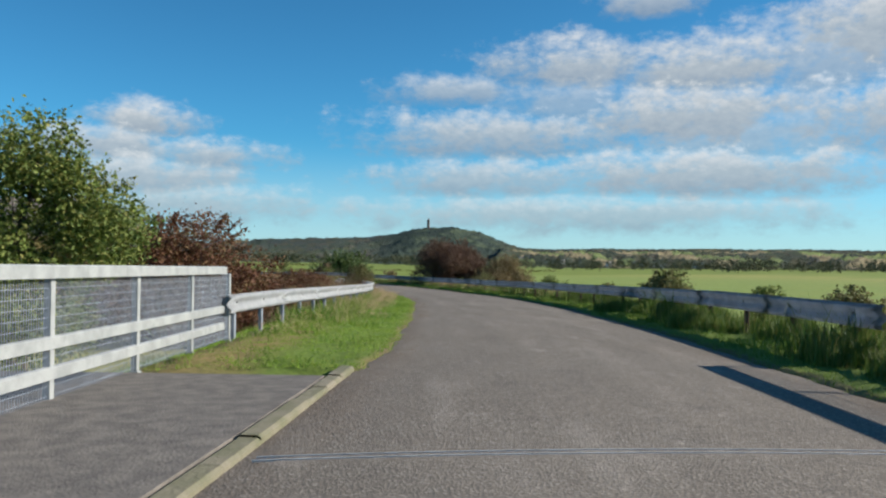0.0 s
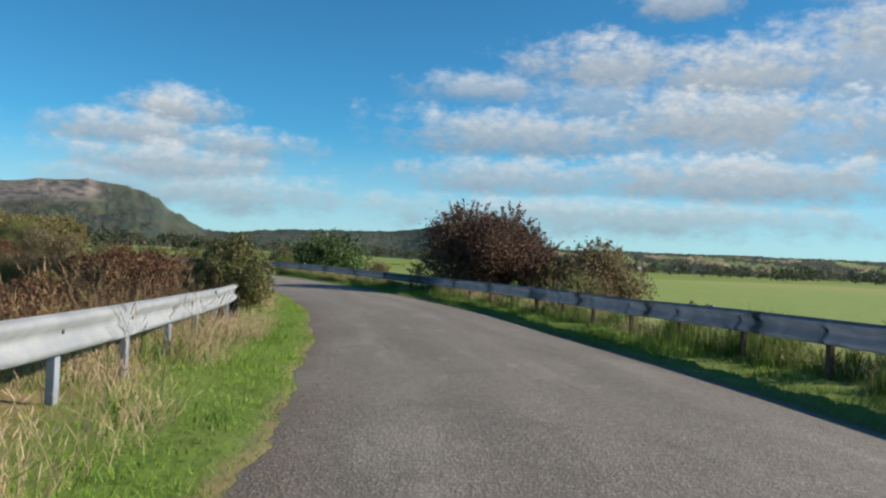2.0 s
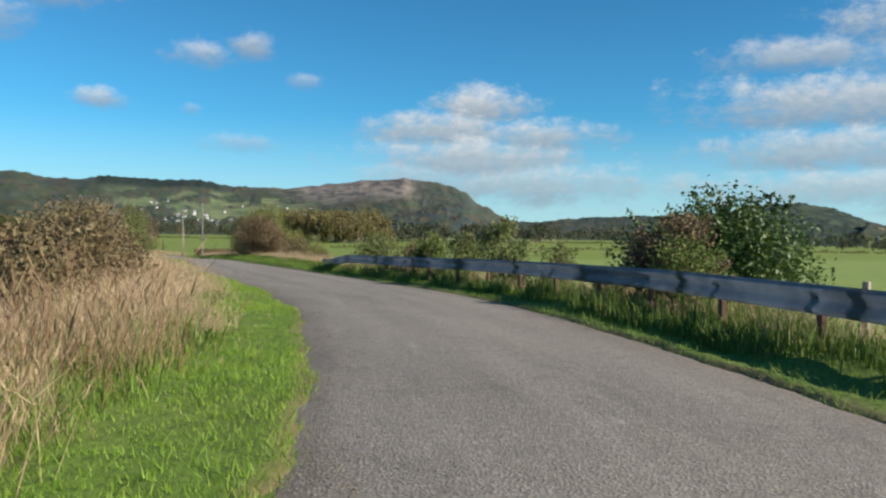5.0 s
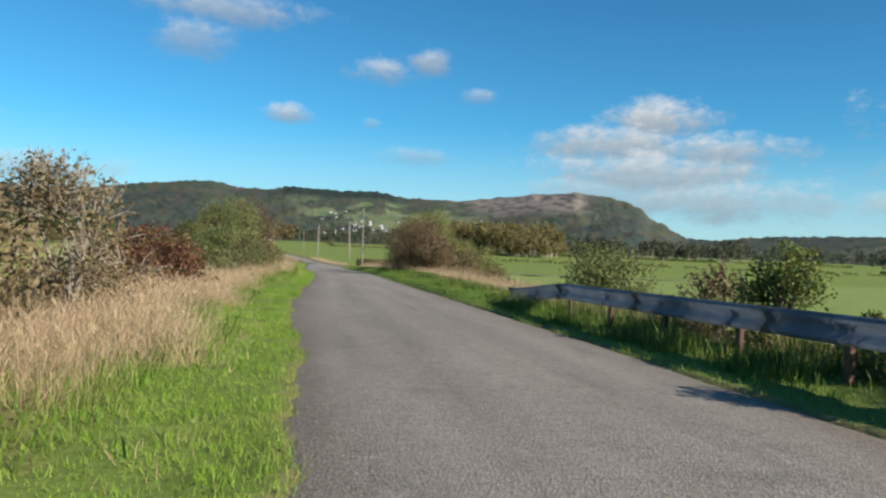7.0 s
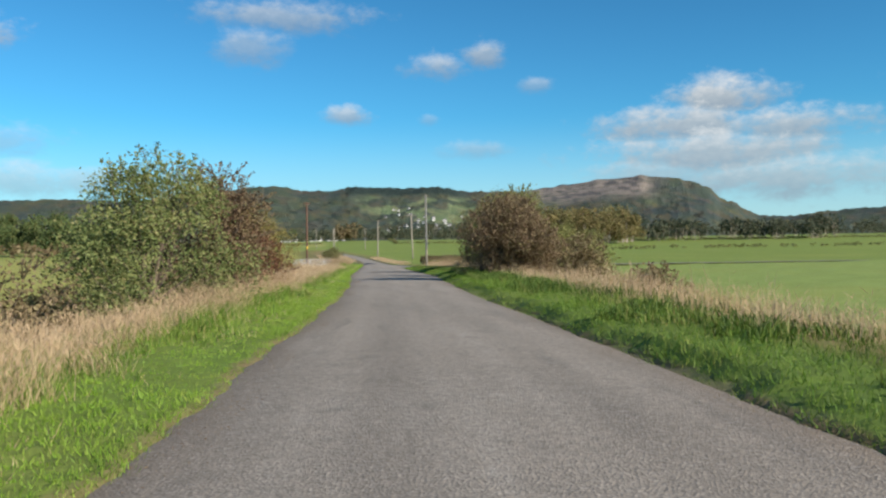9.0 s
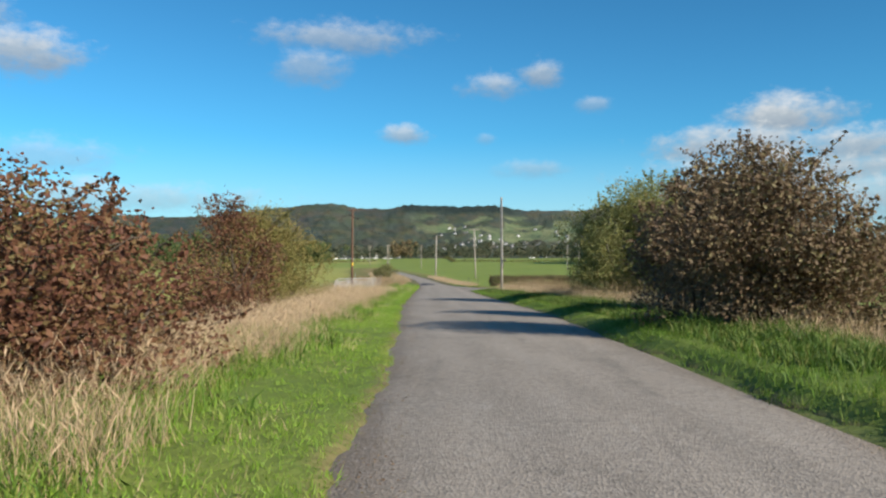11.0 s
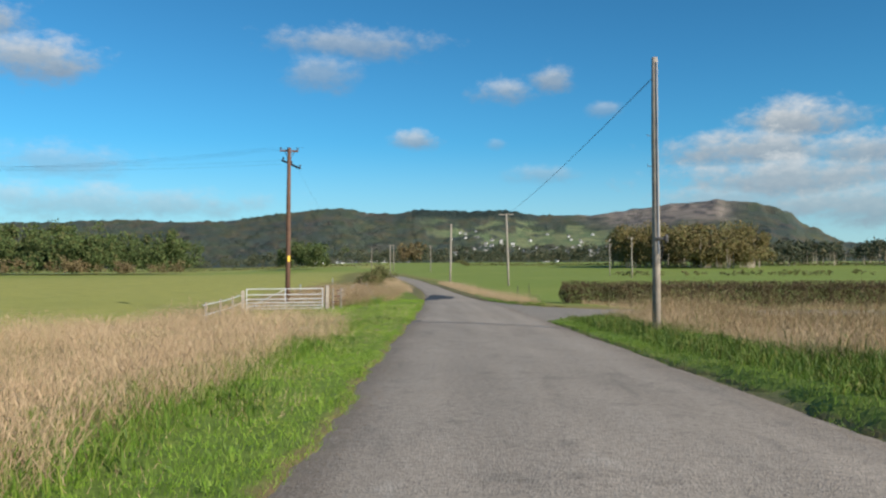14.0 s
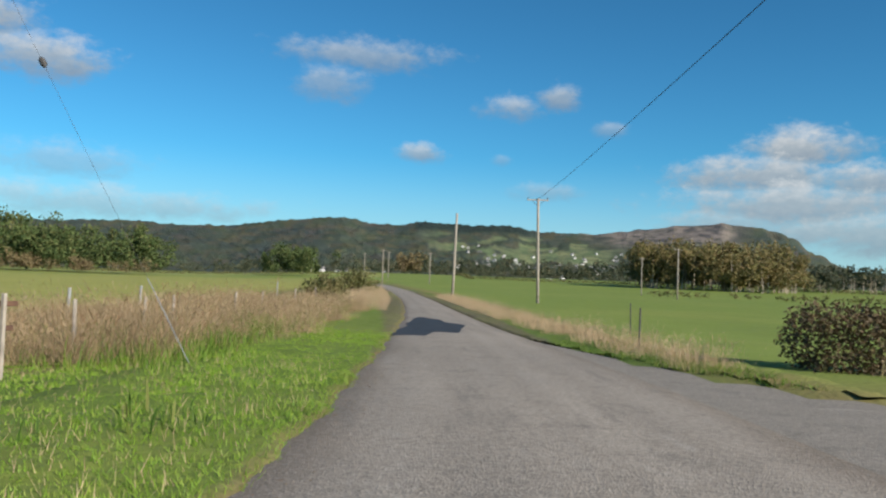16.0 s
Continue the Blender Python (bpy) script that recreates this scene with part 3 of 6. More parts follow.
def wander(s, side):
    """How the turf's edge creeps over the tarmac and back."""
    return 0.06 * np.sin(s * 0.83 + side) + 0.05 * np.sin(s * 2.3 + 1.7 * side) + 0.035 * np.sin(s * 5.9 + side) + 0.025 * np.sin(s * 13.1 + 2 * side)


def beside(s, o, side):
    """Plan points beside the road's edge, at distance s along it and o metres outside it."""
    e = EDGE_R if side > 0 else EDGE_L
    px, py = np.interp(s, CUM, e[:, 0]), np.interp(s, CUM, e[:, 1])
    qx, qy = np.interp(s + 0.4, CUM, e[:, 0]), np.interp(s + 0.4, CUM, e[:, 1])
    t = np.stack([qx - px, qy - py], 1)
    t /= np.linalg.norm(t, axis=1)[:, None]
    w = o + wander(s, side) * (1 - sstep(o, 0.3, 1.3))
    return np.stack([px + side * w * t[:, 1], py - side * w * t[:, 0]], 1)


def verge_z(xy, s, o, side):
    """Height of the turf: it starts just under the tarmac's edge and swells into hummocks."""
    bank = 0.15 * sstep(o, 0.05, 0.55) * sstep(s, 122, 130) * (1 - sstep(s, 196, 206)) * (np.asarray(side) > 0)
    edge = np.interp(s, CUM, MID_Z) - 0.05 + 0.10 * sstep(o, -0.12, 0.14) + bank
    b = sstep(o, 0.5, 1.6)
    return edge * (1 - b) + (grid_z(xy) + 0.03) * b + 0.06 * hummock(xy[:, 0], xy[:, 1]) * sstep(o, 0.02, 0.5)


def in_side_road(xy, margin):
    return (xy[:, 0] > 51.6) & (xy[:, 1] > side_near(xy[:, 0]) - margin) & (xy[:, 1] < side_far(xy[:, 0]) + margin)


VERGE_O = np.array([-0.16, -0.06, 0.02, 0.1, 0.2, 0.32, 0.46, 0.62, 0.8, 1.0, 1.22, 1.46, 1.72, 2.0, 2.3, 2.62, 3.0, 3.4])
for side, s0, s1 in ((-1, 10.9, 320), (1, -6.0, 320)):
    vs = np.arange(s0, s1, 0.16)
    S2, O2 = (q.ravel() for q in np.meshgrid(vs, VERGE_O, indexing="ij"))
    vxy = beside(S2, O2, side)
    vz = verge_z(vxy, S2, O2, side)
    vz[O2 > 3.3] -= 0.2
    vz[O2 < -0.15] -= 0.05
    if side < 0:
        vz -= 0.14 * (1 - sstep(S2, 10.9, 11.6))
    vf = grid_faces(len(VERGE_O), len(vs))
    if side > 0:
        vf = vf[~in_side_road(vxy, 0.06)[vf].any(1)][:, ::-1]
    verge_me = mesh_np("verge", np.column_stack([vxy, vz]), vf[:, ::-1], TURF, True)
    col = zone_colours(vxy)
    soil = (1 - sstep(O2 + 0.07 * hummock(vxy[:, 0] * 1.7, vxy[:, 1] * 1.7), 0.02, 0.2))[:, None]
    paint(verge_me, col * (1 - soil) + np.array([0.13, 0.092, 0.055]) * soil)
    tagged(link("verge", verge_me), "hummocky grass verge with a crumbling soil edge", "verge", kind="structure")

# footway by the bridge, with its concrete edging
fs = np.arange(-60, 11.2, 0.8)
fv = []
for off in (5.1, 3.4, 1.9, 0.7, 0.37):
    fv.append([(*along(s, off, -1), np.interp(s, CUM, MID_Z) + 0.04) for s in fs])
fv.append([(*along(s, 0.36, -1), np.interp(s, CUM, MID_Z) - 0.05) for s in fs])
foot_v = np.array(fv).transpose(1, 0, 2).reshape(-1, 3)
tagged(link("pavement", mesh_np("pavement", foot_v, grid_faces(6, len(fs))[:, ::-1], GRAVEL)), "gritty brown tarmac footway beside the bridge rail", "pavement", kind="structure")
kerb = new("kerb")
tagged(kerb, "low pale concrete edging with moss", "kerb", kind="structure")
for s in np.arange(-8, 11, 0.92):
    line = [(*along(s + t, 0.24, -1), float(np.interp(s + t, CUM, MID_Z)) + 0.012 * math.sin(s * 5)) for t in (0, 0.46, 0.915)]
    part("kerb_stone", sweep(line, [(-0.09, -0.05), (-0.09, 0.04), (-0.075, 0.046), (0.07, 0.042), (0.10, 0.02), (0.10, -0.05)]), MOSSY, kerb)


def patch_mesh(name, cx, cy, ax, ay, lift, seed, mat):
    r = random.Random(seed)
    bm = bmesh.new()
    ring = []
    n = 40
    for i in range(n):
        a = 2 * math.pi * i / n
        k = 1 + 0.22 * math.sin(3 * a + seed) + 0.12 * math.sin(7 * a) + r.uniform(-0.06, 0.06)
        x, y = cx + ax * k * math.cos(a), cy + ay * k * math.sin(a)
        ring.append(bm.verts.new((x, y, road_z(x, y) + lift)))
    c = bm.verts.new((cx, cy, road_z(cx, cy) + lift))
    for a, b in zip(ring, ring[1:] + ring[:1]):
        bm.faces.new((a, b, c))
    me = bpy.data.meshes.new(name)
    bm.to_mesh(me)
    bm.free()
    me.materials.append(mat)
    return me


def road_z(x, y):
    s, o, h, z = road_frame([(x, y)])
    f = float(np.clip(o[0] / h[0], -1, 1))
    return float(z[0]) + 0.02 + 0.05 * (1 - f * f)


# the joint where the bridge deck meets the lane: two worn metal strips
joint = new("expansion_joint")
tagged(joint, "worn metal expansion joint across the lane", "expansion joint", kind="structure")
for ds in (0.0, 0.11):
    ends = [along(6.0 + ds, 0.0, -1), along(6.0 + ds, 0.0, 1)]
    line = []
    for f in np.linspace(0, 1, 25):
        q = ends[0] * (1 - f) + ends[1] * f
        line.append((*q, road_z(*q) + 0.003))
    part("strip", sweep(line, [(-0.006, -0.01), (-0.006, 0.003), (0.006, 0.003), (0.006, -0.01)]), GALV, joint)

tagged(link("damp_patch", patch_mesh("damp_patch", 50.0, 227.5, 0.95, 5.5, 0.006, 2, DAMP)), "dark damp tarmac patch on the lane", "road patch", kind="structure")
tagged(link("damp_patch", patch_mesh("damp_patch", 49.4, 199.6, 0.16, 0.4, 0.006, 5, GRAVEL)), "small damp hollow at the lane edge", "road patch", kind="structure")
# narrow cracks in the surface
for i, (pts) in enumerate([[(51.87, 163.94), (51.94, 162.27), (51.92, 160.67), (51.96, 159.48), (51.99, 158.12)], [(20.6, 17.2), (21.2, 16.9), (22.0, 17.0)],
                           [(33.0, 33.2), (32.6, 32.0), (32.3, 31.0)]]):
    line = []
    r = random.Random(i)
    for a, b in zip(pts, pts[1:]):
        for k in range(6):
            f = k / 6
            x, y = a[0] + (b[0] - a[0]) * f + r.uniform(-0.05, 0.05), a[1] + (b[1] - a[1]) * f
            line.append((x, y, road_z(x, y) + 0.004))
    bm = sweep(line, [(-0.0055, 0.0), (0.0055, 0.0)])
    me = bpy.data.meshes.new("road_crack")
    bm.to_mesh(me)
    bm.free()
    me.materials.append(DAMP)
    tagged(link("road_crack", me), "thin dark crack in the tarmac", "crack", kind="structure")


# ---------------- rails ----------------
W_PROFILE = [(o * 1.2, u * 1.26) for o, u in [(0.0, 0.155), (0.035, 0.15), (0.07, 0.125), (0.075, 0.085), (0.02, 0.035), (0.012, 0.0), (0.02, -0.035), (0.075, -0.085), (0.07, -0.125), (0.035, -0.15), (0.0, -0.155)]]


def guard_rail(label, line, top, face, spacing, phase=0.0, mat=GALV, ramp_end=0.0, fall=0.36, tall=1.0, post_mat=SHADE_GALV, swell=((0, 0.0), (1, 0.0))):
    """A W-beam rail along plan points; face 1 bulges to the right of the line, -1 to its left; swell: rise and fall along the road."""
    line = np.array(line)
    cum = np.concatenate([[0], np.cumsum(np.hypot(*np.diff(line, axis=0).T))])
    at = lambda s: np.array([np.interp(s, cum, line[:, 0]), np.interp(s, cum, line[:, 1])])

    def base_z(s):
        r, _, _, z = road_frame([at(s)])
        return float(z[0]) + float(np.interp(r[0], *zip(*swell)))
    rail = new("guard_rail")
    tagged(rail, label, "guard rail")
    total, seg, s, i = cum[-1], 4.3, 0.0, 0
    while s < total - 0.3:
        e = min(s + seg, total)
        pts = []
        for t in np.linspace(s, e + (0.25 if e < total else 0), 8):
            q = at(min(t, total))
            drop = fall * float(sstep(t, total - ramp_end, total)) if ramp_end else 0.0
            pts.append((*q, base_z(min(t, total)) + top - 0.195 * tall - drop + (0.004 if i % 2 else 0.0)))
        prof = [(face * (o + (0.006 if i % 2 else 0.0)), u * tall) for o, u in W_PROFILE]
        bm = sweep(pts, prof)
        bmesh.ops.solidify(bm, geom=bm.faces[:], thickness=0.006)
        beam = part("rail_beam", bm, mat, rail)
        for f in beam.data.polygons:
            f.use_smooth = True
        s += seg
        i += 1
    s = phase
    while s < total - 0.2:
        q = at(s)
        n = at(min(s + 0.3, total)) - at(max(s - 0.3, 0))
        ang = math.degrees(math.atan2(n[1], n[0]))
        gz = ground_z(*q)
        drop = fall * float(sstep(s, total - ramp_end, total)) if ramp_end else 0.0
        bm = bmesh.new()
        box(bm, -0.055, 0.055, min(face * 0.008, face * 0.085), max(face * 0.008, face * 0.085), gz - 0.25 - base_z(s), top - 0.05 - drop, 0.006)
        box(bm, -0.05, 0.05, -0.004, 0.012, top - 0.24 - drop, top - 0.12 - drop)
        part("post", bm, post_mat, rail, m=pose(*q, base_z(s), 0, 0, ang))
        bb = bmesh.new()
        tube(bb, [(0, -face * 0.03, top - 0.16 - drop), (0, -face * -0.035, top - 0.16 - drop)], [0.022, 0.022], 6)
        part("bolt", bb, DARK_STEEL, rail, m=pose(*q, base_z(s), 0, 0, ang))
        s += spacing
    return rail


left_line = [(7.6, 13.75), (12.2, 18.2), (16.8, 22.8), (21.2, 27.2), (26.6, 33.0), (31.6, 39.7), (34.5, 44.2), (37.1, 49.0), (38.6, 51.8), (39.7, 53.8), (40.6, 55.7), (41.4, 57.6)]
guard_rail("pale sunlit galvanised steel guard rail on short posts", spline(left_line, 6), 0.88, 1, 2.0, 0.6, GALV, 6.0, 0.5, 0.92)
rail_gap = [(11.7, 1.6), (35, 1.6), (55, 1.65), (66, 1.75), (80, 1.85), (95, 1.8), (105, 1.65), (116, 1.4), (126, 1.3)]
right_line = [along(s, float(np.interp(s, *zip(*rail_gap))), 1) for s in np.arange(11.7, 125.4, 1.0)]
guard_rail("long grey galvanised steel guard rail in shade", right_line, 0.88, -1, 2.4, 1.0, SHADE_GALV, 5.0, 0.3, 0.95, TIMBER_BROWN, ((12, 0.05), (50, 0.05), (66, 0.0), (80, -0.06), (95, -0.02), (106, 0.03), (118, -0.02)))


def parapet(label, line):
    """A bridge rail: posts, three rails and wire infill along plan points."""
    par = new("bridge_parapet")
    tagged(par, label, "bridge parapet")
    line = np.array(line)
    cum = np.concatenate([[0], np.cumsum(np.hypot(*np.diff(line, axis=0).T))])
    at = lambda s: np.array([np.interp(s, cum, line[:, 0]), np.interp(s, cum, line[:, 1])])
    zz = lambda s: float(road_frame([at(s)])[3][0]) + 0.05
    total = cum[-1]
    pts = [(*at(s), zz(s)) for s in np.arange(0, total + 0.1, 1.0)]
    for name, lo, hi, wide in (("top_rail", 1.22, 1.36, 0.09), ("middle_rail", 0.50, 0.63, 0.05), ("bottom_rail", 0.19, 0.32, 0.05)):
        pr = [(-wide, lo), (-wide, hi - 0.02), (-wide + 0.02, hi), (wide - 0.02, hi), (wide, hi - 0.02), (wide, lo)]
        bm = sweep(pts, pr, True)
        part(name, bm, WHITE_STEEL, par)
    d0 = at(1) - at(0)
    ang = math.degrees(math.atan2(d0[1], d0[0]))
    s = total - 0.1
    while s > 0:
        bm = bmesh.new()
        box(bm, -0.05, 0.05, -0.03, 0.05, -0.1, 1.23, 0.008)
        box(bm, -0.07, 0.07, -0.05, 0.07, -0.1, -0.03, 0.008)
        part("post", bm, WHITE_STEEL, par, m=pose(*at(s), zz(s), 0, 0, ang))
        s -= 2.45
    bm = bmesh.new()
    for s in np.arange(max(0, total - 14), total, 0.05):
        q, z = at(s), zz(s)
        box(bm, q[0] - 0.003, q[0] + 0.003, q[1] - 0.003, q[1] + 0.003, z - 0.02, z + 1.22)
    for h in np.arange(0.02, 1.22, 0.10):
        tube(bm, [(*at(s), zz(s) + h) for s in np.arange(max(0, total - 14), total + 0.01, 1.0)], [0.0035] * len(np.arange(max(0, total - 14), total + 0.01, 1.0)), 4)
    part("wire_infill", bm, SHADE_GALV, par, "fine welded wire mesh")
    return par


parapet("white steel bridge parapet with wire mesh infill", [(-26.0, -21.9), (-8.0, -2.9), (7.95, 14.25)])
parapet("white steel bridge parapet with wire mesh infill", [along(s, 1.75, 1) for s in np.arange(-40, 12.1, 2.0)])


# ---------------- plants ----------------
def leaves_np(centres, size, rng, flat=0.3, long=1.5):
    """Leaf blades: a bent rhomb of two triangles at each centre."""
    n = len(centres)
    u = rng.normal(0, 1, (n, 3))
    u[:, 2] *= 0.7
    u /= np.linalg.norm(u, axis=1)[:, None]
    w = np.cross(u, rng.normal(0, 1, (n, 3)))
    w /= np.linalg.norm(w, axis=1)[:, None]
    nrm = np.cross(u, w)
    s = (size * rng.uniform(0.6, 1.35, n))[:, None]
    a, b = centres - u * s * long * 0.5, centres + u * s * long * 0.5
    c, d = centres + w * s * 0.42 + nrm * s * flat * 0.4, centres - w * s * 0.42 + nrm * s * flat * 0.4
    v = np.stack([a, c, b, d], 1).reshape(-1, 3)
    i = np.arange(n)[:, None] * 4
    return v, np.vstack([i + [0, 1, 2], i + [0, 2, 3]])


def lobes_for(rx, ry, h, n, rng, low):
    """Round masses that make up a crown, uneven in size and height."""
    out = []
    for i in range(n):
        a, k = rng.uniform(0, 2 * math.pi), math.sqrt(rng.uniform(0.0, 1.0)) * (0.4 if i < 4 else 0.8)
        x, y = math.cos(a) * k * rx, math.sin(a) * k * ry
        top = h * (1 - 0.36 * k**2) * rng.uniform(0.84, 1.04)
        r = rng.uniform(0.26, 0.42) * min(rx, h) * (1.0 if i else 1.25)
        lo, hi = low * h + r * 0.4, max(top - r * 0.75, low * h + r * 0.5)
        z = lo + (hi - lo) * (1.0 if i < 4 else rng.uniform(0, 0.4) if i % 3 == 0 else rng.uniform(0, 1) ** 0.55)
        out.append((x, y, z, r * rng.uniform(1.0, 1.35), r * rng.uniform(0.8, 1.05)))
    return out


def bush(name, label, category, x, y, rx, ry, h, leaf, count, size, seed, low=0.0, n_lobes=26, stems=7, sparse=0.0, twigs=60, wood=BARK, group=""):
    """A shrub or small tree: stems and limbs, and a crown of many small leaves in uneven masses."""
    rng = np.random.default_rng(seed)
    gz = ground_z(x, y)
    thing = base(name, pose(x, y, gz), label, category, group)
    lobes = lobes_for(rx, ry, h, n_lobes, rng, low)
    L = np.array(lobes)
    wts = (L[:, 3] ** 2 * L[:, 4])
    k = rng.choice(len(L), count, p=wts / wts.sum())
    v = rng.normal(0, 1, (count, 3))
    v /= np.linalg.norm(v, axis=1)[:, None]
    rad = rng.uniform(0.0, 1.0, count) ** 0.45
    fuzz = np.where(rng.uniform(0, 1, count) < 0.12, rng.uniform(1.0, 1.35, count), 1.0)
    c = L[k, :3] + v * (rad * fuzz)[:, None] * np.stack([L[k, 3], L[k, 3], L[k, 4]], 1)
    # gaps: leave out leaves where a coarse pattern is low
    ph = rng.uniform(0, 6.3, 6)
    q = 2.2 / max(0.5, rx * 0.32)
    g = np.sin(c[:, 0] * q * 1.7 + ph[0]) + np.sin(c[:, 1] * q * 1.9 + ph[1]) + np.sin(c[:, 2] * q * 2.3 + ph[2]) + np.sin((c[:, 0] + c[:, 2]) * q * 3.1 + ph[3])
    c = c[(g > -1.9 + 2.2 * sparse) & (c[:, 2] > 0.03)]
    # shoots that stick out of the outline
    tips = []
    for i in range(twigs):
        j = rng.integers(len(L))
        dv = rng.normal(0, 1, 3)
        dv[2] = abs(dv[2]) * 1.3
        dv /= np.linalg.norm(dv)
        p0 = L[j, :3] + dv * L[j, 3] * 0.5
        p1 = L[j, :3] + dv * L[j, 3] * rng.uniform(1.0, 1.3) + [0, 0, 0.05]
        p1[2] = min(p1[2], h + 0.35 * max(p1[2] - h, 0.0))
        tips.append((p0, p1))
        m = int(count * 0.10 / max(twigs, 1)) + 3
        f = rng.uniform(0.3, 1.0, m)[:, None]
        c = np.vstack([c, p0 * (1 - f) + p1 * f + rng.normal(0, size * 0.5, (m, 3))])
    lv, lf = leaves_np(c, size, rng)
    link("crown", mesh_np("crown", lv, lf, leaf), thing)
    bm = bmesh.new()
    for i in range(stems):
        j = rng.integers(len(L))
        a = rng.uniform(0, 6.28)
        b0 = Vector((math.cos(a) * rx * 0.18, math.sin(a) * ry * 0.18, -0.1))
        e = Vector(L[j, :3])
        mid_p = b0.lerp(e, 0.5) + Vector(rng.normal(0, 0.12, 3)) * rx * 0.3
        r0 = 0.035 + 0.012 * h
        tube(bm, [b0, b0.lerp(mid_p, 0.6), mid_p, e], [r0, r0 * 0.8, r0 * 0.6, r0 * 0.25], 6)
        for q2 in range(3):
            j2 = rng.integers(len(L))
            e2 = Vector(L[j2, :3]) * 0.55 + e * 0.45
            tube(bm, [mid_p, mid_p.lerp(e2, 0.5) + Vector(rng.normal(0, 0.1, 3)), e2], [r0 * 0.4, r0 * 0.25, r0 * 0.1], 4)
    part("trunk", bm, wood, thing)
    if twigs:
        bm = bmesh.new()
        for p0, p1 in tips:
            mid_p = (p0 + p1) / 2 + rng.normal(0, 0.04, 3)
            tube(bm, [p0, mid_p, p1], [0.012, 0.009, 0.004], 3, False)
        tagged(part("twig_spray", bm, wood, thing), kind="stuff")
    return thing


